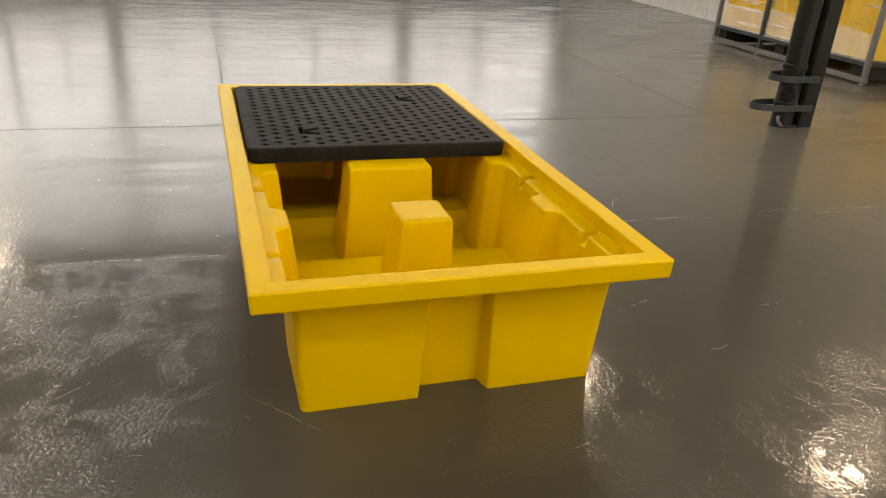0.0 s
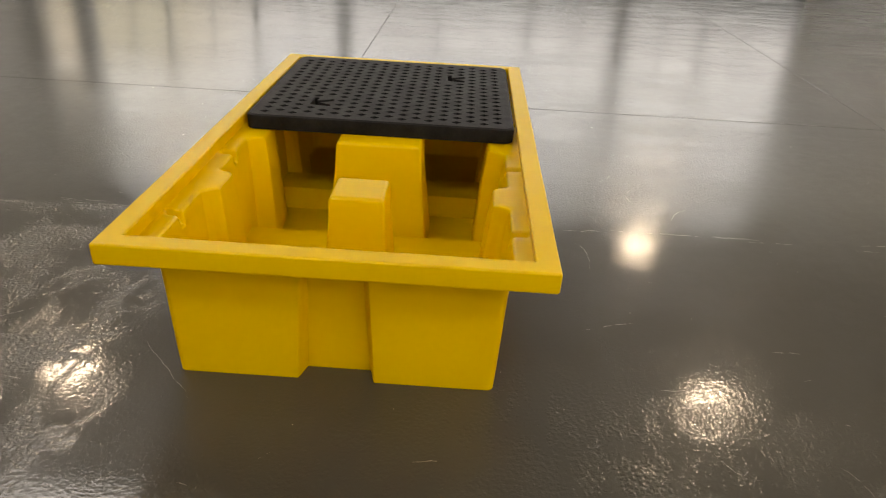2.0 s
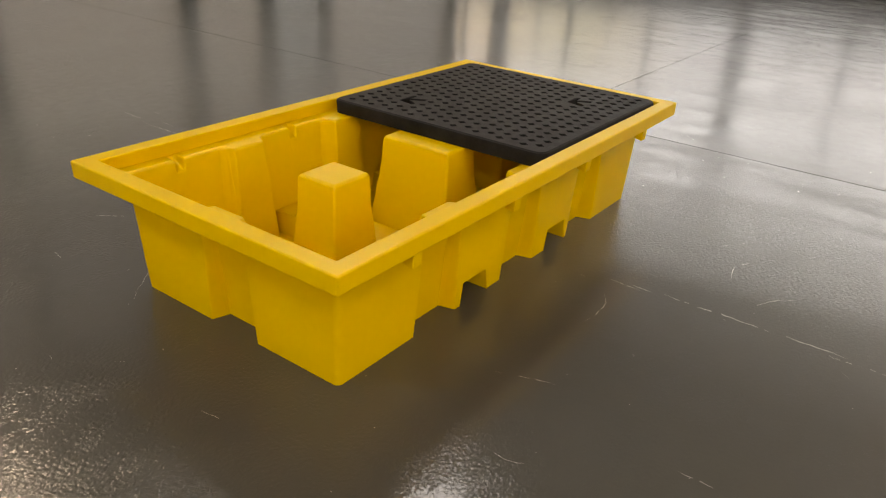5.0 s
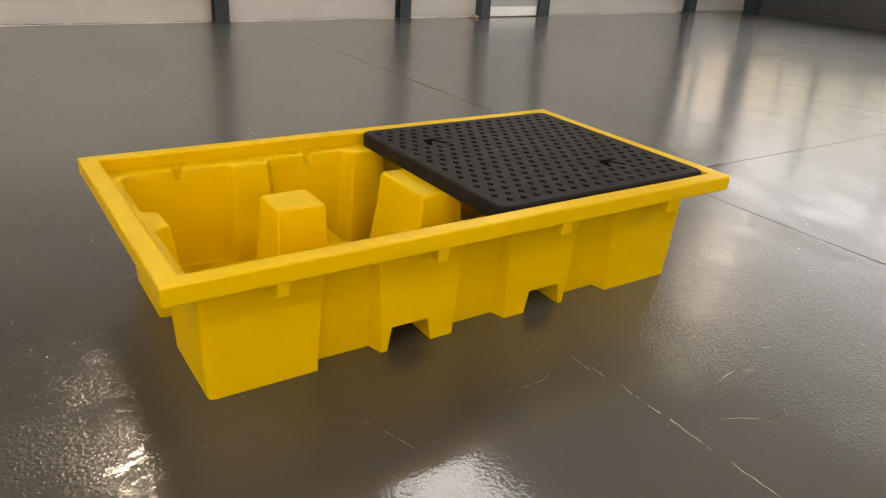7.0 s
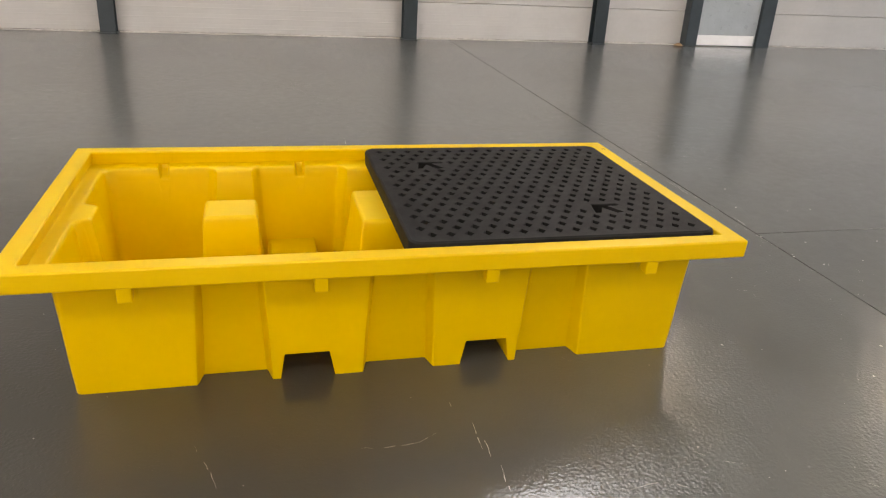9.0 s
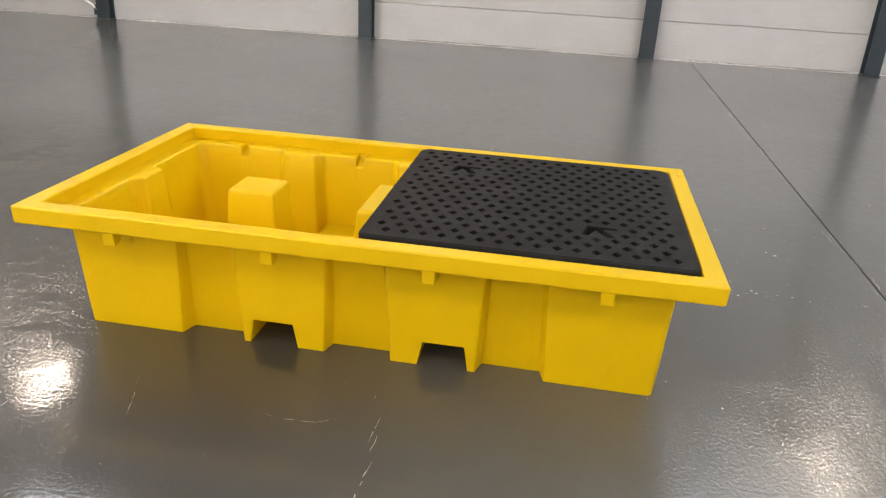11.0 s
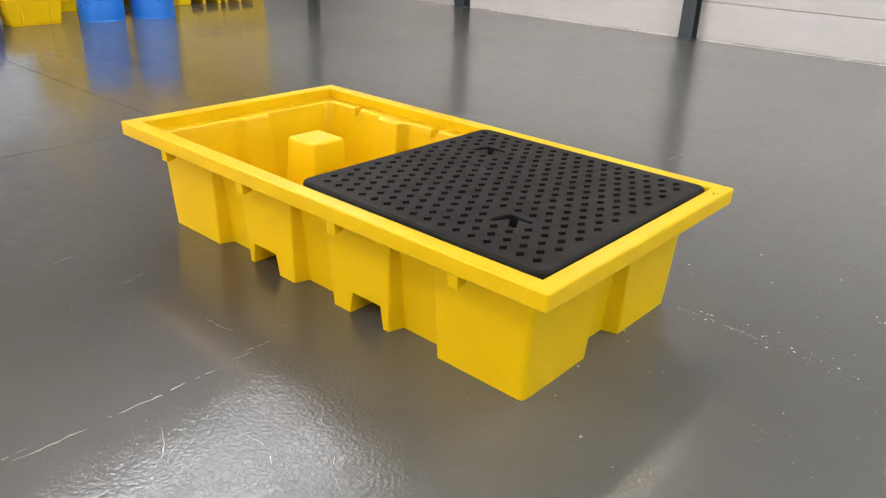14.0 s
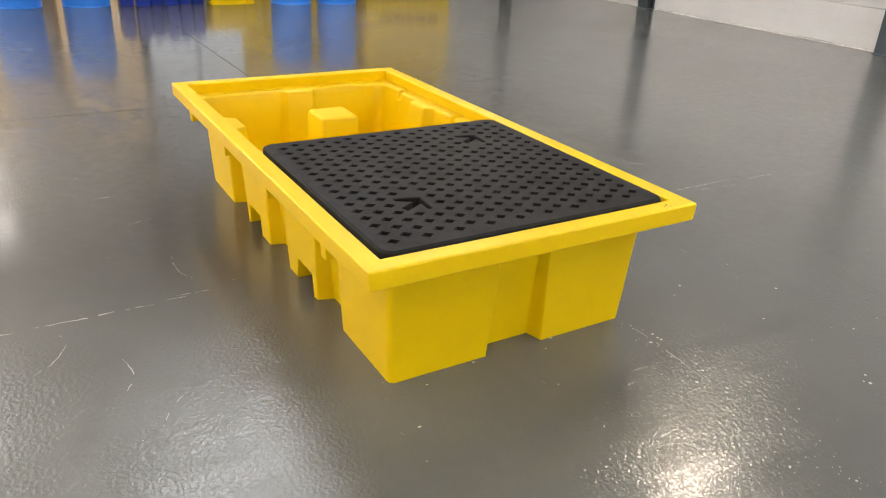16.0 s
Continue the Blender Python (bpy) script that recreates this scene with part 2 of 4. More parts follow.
def box(bm, x0, x1, y0, y1, z0, z1, taper=0.0):
    """A box, or a frustum whose top is smaller by taper on each side."""
    t = taper
    vs = [bm.verts.new(v) for v in ((x0, y0, z0), (x1, y0, z0), (x1, y1, z0), (x0, y1, z0),
                                    (x0 + t, y0 + t, z1), (x1 - t, y0 + t, z1), (x1 - t, y1 - t, z1), (x0 + t, y1 - t, z1))]
    for f in ((0, 3, 2, 1), (4, 5, 6, 7), (0, 1, 5, 4), (1, 2, 6, 5), (2, 3, 7, 6), (3, 0, 4, 7)):
        bm.faces.new([vs[i] for i in f])
    return bm


def boxes(*dims):
    bm = bmesh.new()
    for d in dims:
        box(bm, *d)
    return bm


def revolve(profile, n=32, cx=0.0, cy=0.0, bm=None):
    """A body turned about z from (radius, z) pairs."""
    bm = bm or bmesh.new()
    rings = []
    for r, z in profile:
        if r < 1e-6:
            rings.append([bm.verts.new((cx, cy, z))])
        else:
            rings.append([bm.verts.new((cx + r * math.cos(2 * math.pi * i / n), cy + r * math.sin(2 * math.pi * i / n), z)) for i in range(n)])
    for a, b in zip(rings, rings[1:]):
        for i in range(n):
            j = (i + 1) % n
            if len(a) == 1 and len(b) == 1:
                continue
            if len(a) == 1:
                bm.faces.new((a[0], b[j], b[i]))
            elif len(b) == 1:
                bm.faces.new((a[i], a[j], b[0]))
            else:
                bm.faces.new((a[i], a[j], b[j], b[i]))
    return bm


def tube(points, r, n=10, bm=None):
    """A round bar along a line of points."""
    bm = bm or bmesh.new()
    rings = []
    pts = [Vector(p) for p in points]
    for i, p in enumerate(pts):
        d = (pts[min(i + 1, len(pts) - 1)] - pts[max(i - 1, 0)]).normalized()
        q = d.to_track_quat("Z", "Y")
        rings.append([bm.verts.new(p + q @ Vector((r * math.cos(2 * math.pi * k / n), r * math.sin(2 * math.pi * k / n), 0))) for k in range(n)])
    for a, b in zip(rings, rings[1:]):
        for k in range(n):
            bm.faces.new((a[k], a[(k + 1) % n], b[(k + 1) % n], b[k]))
    bm.faces.new(rings[0][::-1])
    bm.faces.new(rings[-1])
    return bm


# ---- floor: painted slabs with sawn joints between ----
floor = tagged(new("floor"), "glossy grey-brown painted concrete warehouse floor with sawn joints", "floor", kind="structure")
JX, JY, JW, GAP = 3.45, 1.08, -1.47, 0.006
part("subfloor", boxes((X_WEST - 0.3, X_EAST + 0.3, Y_SOUTH - 0.3, Y_NORTH + 0.6, -0.2, -0.012)), M_JOINT, floor)
g = GAP / 2


def slab(outline):
    """A floor slab of straight-edged outline, 0.15 m thick."""
    bm = bmesh.new()
    lo, hi = ([bm.verts.new((x, y, z)) for x, y in outline] for z in (-0.15, 0.0))
    bm.faces.new(lo)
    bm.faces.new(hi)
    for k in range(len(outline)):
        k2 = (k + 1) % len(outline)
        bm.faces.new((lo[k], lo[k2], hi[k2], hi[k]))
    part("floor_slab", bm, M_FLOOR, floor, bevel=0.002, segs=1)


def oblong(x0, x1, y0, y1):
    return ((x0, y0), (x1, y0), (x1, y1), (x0, y1))


Y_END = Y_NORTH + 0.2
slab(oblong(X_WEST, JW - g, Y_SOUTH, JY - g))
slab(((X_WEST, JY + g), (JW + g, JY + g), (JW + g, Y_SOUTH), (JX - g, Y_SOUTH), (JX - g, Y_END), (X_WEST, Y_END)))
for y0, y1 in ((Y_SOUTH, -2.68 - g), (-2.68 + g, 1.22 - g), (1.22 + g, Y_END)):
    slab(oblong(JX + g, X_EAST, y0, y1))


# ---- walls ----
def cladding(parent, a0, a1, z0, z1, face, axis="y", out=1):
    """Horizontal sandwich panels: one object a course, joints recessed, shallow ribs."""
    cuts = [z0] + [z for z in (0.5, 1.5, 2.5, 3.5, 4.5, 5.5) if z0 + 0.05 < z < z1 - 0.05] + [z1]
    for c0, c1 in zip(cuts, cuts[1:]):
        prof = [(0.012, c0 + 0.002), (0.0, c0 + 0.008)]
        z = c0 + 0.055
        while z < c1 - 0.06:
            prof += [(0.0, z), (-0.0014, z + 0.006), (-0.0014, z + 0.012), (0.0, z + 0.018), (0.0, z + 0.06), (0.0009, z + 0.064), (0.0009, z + 0.068), (0.0, z + 0.072)]
            z += 0.128
        prof += [(0.0, c1 - 0.008), (0.012, c1 - 0.002), (0.1, c1 - 0.002), (0.1, c0 + 0.002)]
        bm = bmesh.new()
        ends = []
        for a in (a0, a1):
            ends.append([bm.verts.new((a, face + out * d, zz) if axis == "y" else (face + out * d, a, zz)) for d, zz in prof])
        k = len(prof)
        for i in range(k):
            bm.faces.new((ends[0][i], ends[0][(i + 1) % k], ends[1][(i + 1) % k], ends[1][i]))
        bm.faces.new(ends[0])
        bm.faces.new(ends[1][::-1])
        part("wall_panel", bm, M_PANEL, parent, smooth=False)


wall_n = tagged(new("wall_north"), "off-white horizontal ribbed cladding panels with ragged sealed foot", "wall", kind="structure")
DOOR0, DOOR1, WIN0, WIN1 = 7.32, 8.36, 12.40, 14.30
cladding(wall_n, X_WEST, -3.05, 0.012, Z_ROOF, Y_NORTH)
cladding(wall_n, -3.05, 4.3, 0.012, Z_ROOF, Y_NORTH)
cladding(wall_n, 4.3, DOOR0 - 0.1, 0.012, Z_ROOF, Y_NORTH)
cladding(wall_n, DOOR0 - 0.1, DOOR1 + 0.1, 2.1, Z_ROOF, Y_NORTH)
cladding(wall_n, DOOR1 + 0.1, WIN0 - 0.1, 0.012, Z_ROOF, Y_NORTH)
cladding(wall_n, WIN0 - 0.1, X_EAST, 3.0, Z_ROOF, Y_NORTH)
part("outer_leaf", boxes((X_WEST - 0.3, DOOR0 - 0.05, Y_NORTH + 0.11, Y_NORTH + 0.25, -0.1, Z_ROOF), (DOOR0 - 0.05, DOOR1 + 0.05, Y_NORTH + 0.11, Y_NORTH + 0.25, 2.1, Z_ROOF),
                         (DOOR1 + 0.05, WIN0 - 0.05, Y_NORTH + 0.11, Y_NORTH + 0.25, -0.1, Z_ROOF), (WIN0 - 0.05, X_EAST + 0.3, Y_NORTH + 0.11, Y_NORTH + 0.25, 3.0, Z_ROOF)), M_DADO, wall_n)


def sealant(x0, x1):
    """Ragged bead of foam and filler along the foot of the cladding."""
    bm = bmesh.new()
    rng = random.Random(int(x0 * 10) + 50)
    n = int((x1 - x0) / 0.035)
    rows = []
    for i in range(n + 1):
        x = x0 + (x1 - x0) * i / n
        s = noise.noise(Vector((x * 2.2, 3.1, 0))) + 0.6 * noise.noise(Vector((x * 9.0, 1.7, 0)))
        h = max(0.001, 0.004 + 0.014 * s + rng.uniform(-0.003, 0.003))
        d = max(0.006, 0.018 + 0.02 * s + rng.uniform(-0.006, 0.006))
        rows.append([bm.verts.new(v) for v in ((x, Y_NORTH - d, 0.0), (x, Y_NORTH - 0.7 * d, 0.6 * h), (x, Y_NORTH - 0.003, h + 0.006), (x, Y_NORTH + 0.03, h + 0.006))])
    for a, b in zip(rows, rows[1:]):
        for k in range(3):
            bm.faces.new((a[k], b[k], b[k + 1], a[k + 1]))
    part("sealant_bead", bm, M_SEAL, wall_n, "ragged pale sealant along the floor", smooth=False)


for s0, s1 in ((X_WEST, -5.2), (-4.96, -1.14), (-0.93, 2.75), (2.97, 5.6), (5.81, 7.12), (8.58, 12.1)):
    sealant(s0, s1)


def wall_post(name, x, w=0.19, d=0.17, z1=Z_ROOF, parent=None):
    """An H-section post: two flanges and a web, on a foot plate."""
    ob = empty(name, "anthracite painted steel wall post standing before pale cladding", "post", (x, Y_NORTH - 0.003, 0), "posts along the cladding")
    ob.parent = None
    part("front_flange", boxes((-w / 2, w / 2, -d, -d + 0.016, 0.012, z1)), M_STEEL, ob, bevel=0.003)
    part("web", boxes((-0.035, 0.035, -d + 0.0165, -0.012, 0.012, z1)), M_STEEL, ob)
    part("rear_flange", boxes((-w / 2, w / 2, -0.0115, 0.0, 0.012, z1)), M_STEEL, ob)
    part("foot_plate", boxes((-w / 2 - 0.012, w / 2 + 0.012, -d - 0.012, 0.0, 0.0, 0.0115)), M_STEEL, ob, bevel=0.002)
    return ob


for px in (-9.0, -5.07, -1.04, 2.86, 5.70, 12.32):
    wall_post("wall_post", px)
# diagonal brace bolted to the foot of one post
brace = empty("wind_brace", "dark steel diagonal brace rod with bolted gusset at a post's foot", "brace", (-5.165, Y_NORTH - 0.09, 0.0))
part("rod", tube([(-0.03, 0, 0.13), (-2.7, 0, 2.0), (-3.8, 0, 2.8)], 0.021), M_SILVER, brace, "dull silver rod")
part("gusset", boxes((-0.09, 0.0, -0.012, 0.012, 0.05, 0.19)), M_STEEL, brace, bevel=0.004)
for bz in (0.08, 0.15):
    part("bolt", tube([(-0.045, -0.03, bz), (-0.045, 0.03, bz)], 0.012, 6), M_STEEL, brace)

# ---- door in the cladding ----
door = tagged(new("door_1"), "closed pale blue-grey steel door with a bright kick plate", "door", kind="structure")
door.location = (0, Y_NORTH, 0)
part("door_jamb", boxes((DOOR0 - 0.19, DOOR0, -0.16, 0.1, 0.0, 2.16)), M_STEEL, door, bevel=0.004)
part("door_jamb", boxes((DOOR1, DOOR1 + 0.23, -0.16, 0.1, 0.0, 2.16)), M_STEEL, door, bevel=0.004)
part("door_head", boxes((DOOR0, DOOR1, -0.16, 0.1, 2.06, 2.16)), M_STEEL, door, bevel=0.004)
leaf = part("door_leaf", boxes((DOOR0 + 0.006, DOOR1 - 0.006, -0.11, -0.06, 0.012, 2.055)), M_DOOR, door, bevel=0.004)
part("kick_plate", boxes((DOOR0 + 0.03, DOOR1 - 0.03, -0.114, -0.1105, 0.02, 0.17)), M_KICK, leaf, "bright metal kick plate")
part("door_handle", tube([(DOOR0 + 0.08, -0.112, 1.02), (DOOR0 + 0.08, -0.155, 1.02), (DOOR0 + 0.2, -0.155, 1.02)], 0.011), M_SILVER, leaf)
part("threshold", boxes((DOOR0, DOOR1, -0.06, 0.1, 0.001, 0.011)), M_STEEL, door)
rag = tagged(part("rag", revolve([(0.0, 0.0), (0.05, 0.0), (0.07, 0.012), (0.045, 0.03), (0.02, 0.042), (0.0, 0.036)], 11), M_WOOD), "small crumpled brown scrap lying on the floor beside the door", "scrap")
rag.location = (7.03, Y_NORTH - 0.14, 0.001)
rag.scale = (1.2, 0.7, 1)

# ---- window in the north-east corner ----
win_n = tagged(new("window_1"), "tall glazed bay above a pale grey spandrel panel", "window", kind="structure")
win_n.location = (0, Y_NORTH + 0.1, 0)
part("spandrel", boxes((WIN0 - 0.08, WIN1 + 0.1, 0.0, 0.06, 0.03, 1.0)), M_PANEL, win_n, "pale grey spandrel panel", bevel=0.004)
part("window_sill", boxes((WIN0 - 0.08, WIN1 + 0.1, -0.06, 0.08, 1.002, 1.04)), M_PANEL, win_n, bevel=0.004)
part("skirting", boxes((WIN0 - 0.08, WIN1 + 0.1, -0.02, 0.05, 0.0, 0.05)), M_PANEL, win_n, bevel=0.004)
for wx in (WIN0 - 0.04, 13.1, WIN1):
    part("window_mullion", boxes((wx - 0.035, wx + 0.035, -0.03, 0.06, 1.04, 3.0)), M_STEEL, win_n, bevel=0.003)
part("window_head", boxes((WIN0 - 0.08, WIN1 + 0.1, -0.03, 0.06, 2.94, 3.0)), M_STEEL, win_n, bevel=0.003)
for wa, wb in ((WIN0, 13.06), (13.14, WIN1 - 0.04)):
    pane = part("pane", boxes((wa, wb, 0.02, 0.026, 1.045, 2.935)), M_GLASS, win_n)
    pane.visible_shadow = False

# ---- glazed east wall ----
wall_e = tagged(new("wall_east"), "dark grey dado below tall glazing with dark mullions", "wall", kind="structure")
wall_e.location = (X_EAST, 0, 0)
GL0, GL1 = 1.08, 5.3
cuts_e = [-6.5, -4.62, -2.85, -0.95, 1.0, 2.95, 4.85, 6.75, Y_NORTH - 0.20]
for y0, y1 in zip(cuts_e, cuts_e[1:]):
    part("dado_panel", boxes((0.0, 0.12, y0 + 0.004, y1 - 0.004, 0.11, GL0 - 0.045)), M_DADO, wall_e, bevel=0.004)
    pane = part("pane", boxes((0.07, 0.076, y0 + 0.03, y1 - 0.03, GL0, GL1)), M_GLASS, wall_e)
    pane.visible_shadow = False
    part("transom", boxes((0.03, 0.11, y0 + 0.041, y1 - 0.041, 2.55, 2.62)), M_STEEL, wall_e, bevel=0.003)
part("skirting", boxes((-0.02, 0.12, cuts_e[0], cuts_e[-1], 0.0, 0.105)), M_DADO, wall_e, bevel=0.004)
part("window_sill", boxes((-0.04, 0.14, cuts_e[0], cuts_e[-1], GL0 - 0.04, GL0)), M_DADO, wall_e, bevel=0.004)
for yy in cuts_e[:-1]:
    wide = 0.13 if yy in (-2.85, 2.95) else 0.04
    part("mullion", boxes((-0.18 if wide > 0.1 else 0.0, 0.12, yy - wide, yy + wide, GL0, GL1)), M_STEEL, wall_e, bevel=0.003)
for y0, y1 in zip(cuts_e, cuts_e[1:]):
    part("thin_mullion", boxes((0.04, 0.1, (y0 + y1) / 2 - 0.018, (y0 + y1) / 2 + 0.018, GL0, 2.5495)), M_STEEL, wall_e)
part("corner_post", boxes((-0.17, 0.13, Y_NORTH - 0.19, Y_NORTH + 0.11, 0.0, GL1)), M_STEEL, wall_e, "dark steel corner post", bevel=0.004)
part("upper_wall", boxes((0.0, 0.2, Y_SOUTH, Y_NORTH + 0.2, GL1, Z_ROOF)), M_DADO, wall_e)
part("solid_end", boxes((0.0, 0.2, Y_SOUTH - 0.2, cuts_e[0] - 0.041, 0.0, GL1)), M_BLOCK, wall_e)

# ---- what lies outside the glazing ----
bd = bmesh.new()
for pts in (((24, -40, -1), (24, 45, -1), (24, 45, 16), (24, -40, 16)), ((24, 45, -1), (-14, 45, -1), (-14, 45, 16), (24, 45, 16))):
    bd.faces.new([bd.verts.new(p) for p in pts])
m_bd = bpy.data.materials.new("hazy_distance")
m_bd.use_nodes = True
bn, bl = m_bd.node_tree.nodes, m_bd.node_tree.links
bn.remove(bn["Principled BSDF"])
em = bn.new("ShaderNodeEmission")
em.inputs[1].default_value = DAY
co_ = bn.new("ShaderNodeTexCoord")
sep = bn.new("ShaderNodeSeparateXYZ")
bl.new(co_.outputs["Object"], sep.inputs[0])
nzb = bn.new("ShaderNodeTexNoise")
nzb.inputs["Scale"].default_value, nzb.inputs["Detail"].default_value = 0.35, 3
bl.new(co_.outputs["Object"], nzb.inputs["Vector"])
ma = bn.new("ShaderNodeMath")
ma.operation = "MULTIPLY_ADD"
bl.new(nzb.outputs["Fac"], ma.inputs[0])
ma.inputs[1].default_value = 0.8
bl.new(sep.outputs["Z"], ma.inputs[2])
mr = bn.new("ShaderNodeMapRange")
mr.inputs["From Min"].default_value, mr.inputs["From Max"].default_value = 0.0, 10.0
bl.new(ma.outputs[0], mr.inputs["Value"])
cr = bn.new("ShaderNodeValToRGB")
els = cr.color_ramp.elements
els[0].position, els[0].color = 0.0, (0.10, 0.10, 0.10, 1)
els[1].position, els[1].color = 1.0, (1.65, 1.8, 2.0, 1)
for pos_, col_ in ((0.17, (0.16, 0.16, 0.16, 1)), (0.19, (0.55, 0.54, 0.52, 1)), (0.225, (0.5, 0.48, 0.46, 1)), (0.24, (0.22, 0.15, 0.12, 1)), (0.31, (0.25, 0.17, 0.14, 1)), (0.33, (0.78, 0.85, 0.94, 1)), (0.5, (0.97, 1.06, 1.17, 1)), (0.7, (1.45, 1.6, 1.78, 1))):
    e_ = els.new(pos_)
    e_.color = col_
bl.new(mr.outputs[0], cr.inputs[0])
sep2 = bn.new("ShaderNodeMapRange")               # north of the yard: sunlit hedge and pale building
sep2.inputs["From Min"].default_value, sep2.inputs["From Max"].default_value = 7.0, 10.5
bl.new(sep.outputs["Y"], sep2.inputs["Value"])
up = bn.new("ShaderNodeMapRange")
up.inputs["From Min"].default_value, up.inputs["From Max"].default_value = 6.0, 4.6
bl.new(sep.outputs["Z"], up.inputs["Value"])
both = bn.new("ShaderNodeMath")
both.operation = "MULTIPLY"
bl.new(sep2.outputs[0], both.inputs[0])
bl.new(up.outputs[0], both.inputs[1])
nzc = bn.new("ShaderNodeTexNoise")
nzc.inputs["Scale"].default_value = 0.22
bl.new(co_.outputs["Object"], nzc.inputs["Vector"])
hedge = bn.new("ShaderNodeValToRGB")
hedge.color_ramp.elements[0].position, hedge.color_ramp.elements[0].color = 0.38, (0.50, 0.50, 0.38, 1)
hedge.color_ramp.elements[1].position, hedge.color_ramp.elements[1].color = 0.62, (0.70, 0.56, 0.42, 1)
bl.new(nzc.outputs["Fac"], hedge.inputs[0])
pick = bn.new("ShaderNodeMix")
pick.data_type = "RGBA"
bl.new(both.outputs[0], pick.inputs["Factor"])
bl.new(cr.outputs[0], pick.inputs["A"])
bl.new(hedge.outputs[0], pick.inputs["B"])
bl.new(pick.outputs["Result"], em.inputs[0])
bl.new(em.outputs[0], bn["Material Output"].inputs[0])
tagged(part("backdrop", bd, m_bd, smooth=False), "pale overcast sky over a low brick building outside the glazing", "backdrop", kind="structure")
tagged(part("ground", boxes((X_EAST + 0.32, 23.9, -40, 44, -0.5, -0.02), (X_WEST, X_EAST + 0.32, Y_NORTH + 0.62, 44, -0.5, -0.02)), M_DADO), "grey asphalt yard outside the glazing", "ground", kind="structure")

# ---- south, west, roof ----
wall_s = tagged(new("wall_south"), "pale grey painted blockwork wall", "wall", kind="structure")
part("wall_core", boxes((X_WEST - 0.3, X_EAST + 0.2, Y_SOUTH - 0.25, Y_SOUTH - 0.01, 0.0, Z_ROOF)), M_BLOCK, wall_s)
blk = boxes((0.0, 0.44, -0.009, 0.0, 0.0, 0.215))
first = part("block", blk, M_BLOCK, wall_s, bevel=0.0)
first.location = (8.0, Y_SOUTH, 0.004)
for r in range(5):
    for c in range(15):
        if r or c:
            b_ = new("block", first.data)
            b_.parent, b_.location = wall_s, (8.0 + c * 0.45 - (0.225 if r % 2 else 0), Y_SOUTH, 0.004 + r * 0.225)
wall_w = tagged(new("wall_west"), "off-white ribbed cladding wall with a window band", "wall", kind="structure")
part("wall_core", boxes((X_WEST - 0.2, X_WEST - 0.02, Y_SOUTH - 0.2, Y_NORTH + 0.2, 0.0, Z_ROOF)), M_PANEL, wall_w)


def fill_windows(name, label, along, at, a0, a1, z0, z1, bays, sign):
    """Added fill light: a band of glowing frosted panes in slim frames on a wall's inner face."""
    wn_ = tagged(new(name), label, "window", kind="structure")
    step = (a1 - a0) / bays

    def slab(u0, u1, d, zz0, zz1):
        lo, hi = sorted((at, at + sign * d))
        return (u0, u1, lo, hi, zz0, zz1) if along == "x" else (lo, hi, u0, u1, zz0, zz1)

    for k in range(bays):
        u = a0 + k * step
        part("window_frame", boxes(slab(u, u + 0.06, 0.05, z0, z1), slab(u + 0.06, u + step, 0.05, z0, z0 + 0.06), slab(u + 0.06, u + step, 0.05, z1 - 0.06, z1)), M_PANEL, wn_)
        part("pane", boxes(slab(u + 0.062, u + step - 0.002, 0.012, z0 + 0.062, z1 - 0.062)), M_FILL_PANE, wn_, "glowing frosted pane")
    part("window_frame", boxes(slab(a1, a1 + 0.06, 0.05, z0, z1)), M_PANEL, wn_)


# unseen glowing panes, added to brighten the pallet's south and west faces
M_FILL_PANE = glow("fill_pane", (1.0, 0.95, 0.88), DAY * 1.15)
fill_windows("fill_window_south", "added unseen window band in the blockwork, glowing as fill light", "x", Y_SOUTH + 0.002, -10.0, 3.0, 2.0, 4.8, 8, 1)
fill_windows("fill_window_west", "added unseen glazing beside the stacked goods, glowing as fill light", "y", X_WEST - 0.018, -6.4, -1.0, 0.6, 4.8, 4, 1)
ceiling = part("ceiling", boxes((X_WEST - 0.3, X_EAST + 0.3, Y_SOUTH - 0.3, Y_NORTH + 0.3, Z_ROOF, Z_ROOF + 0.2)), M_CEIL)
tagged(ceiling, "grey lined warehouse roof", "ceiling", kind="structure")
# third sheet is out of view, added to brighten the stacked boxes
for rx, ry, rl in ((-4.9, 0.0, 5.0), (3.95, 2.6, 3.8), (-8.3, -6.4, 4.4)):
    sheet = tagged(new("rooflight"), "translucent white rooflight sheet letting in daylight", "rooflight", group="rooflights", kind="structure")
    sheet.location = (rx, ry, Z_ROOF - 0.05)
    part("frame", boxes((-0.08, 0.0, 0.0, rl, 0.0, 0.05), (1.5, 1.58, 0.0, rl, 0.0, 0.05)), M_CEIL, sheet)
    part("sheet", boxes((0.0, 1.5, 0.0, rl, 0.02, 0.045)), M_ROOFLIGHT, sheet)


def high_bay(x, y):
    lamp = empty("high_bay_lamp", "round grey high-bay lamp hanging on a thin rod", "lamp", (x, y, LAMP_Z), "high-bay lamps")
    part("shade", revolve([(0.0, 0.24), (0.09, 0.24), (0.13, 0.16), (0.33, 0.02), (0.335, 0.0), (0.32, 0.0), (0.12, 0.14), (0.0, 0.15)], 28), M_SHADE, lamp)
    part("rod", tube([(0, 0, 0.24), (0, 0, Z_ROOF - LAMP_Z)], 0.01, 8), M_SHADE, lamp)
    d = bpy.data.lights.new("bulb", "AREA")
    d.shape, d.size, d.energy, d.color = "DISK", 0.64, LAMP_WATTS, (1.0, 0.88, 0.70)
    ob = new("bulb", d)
    ob.parent, ob.location = lamp, (0, 0, 0.03)


for lx, ly in LAMPS:
    high_bay(lx, ly)


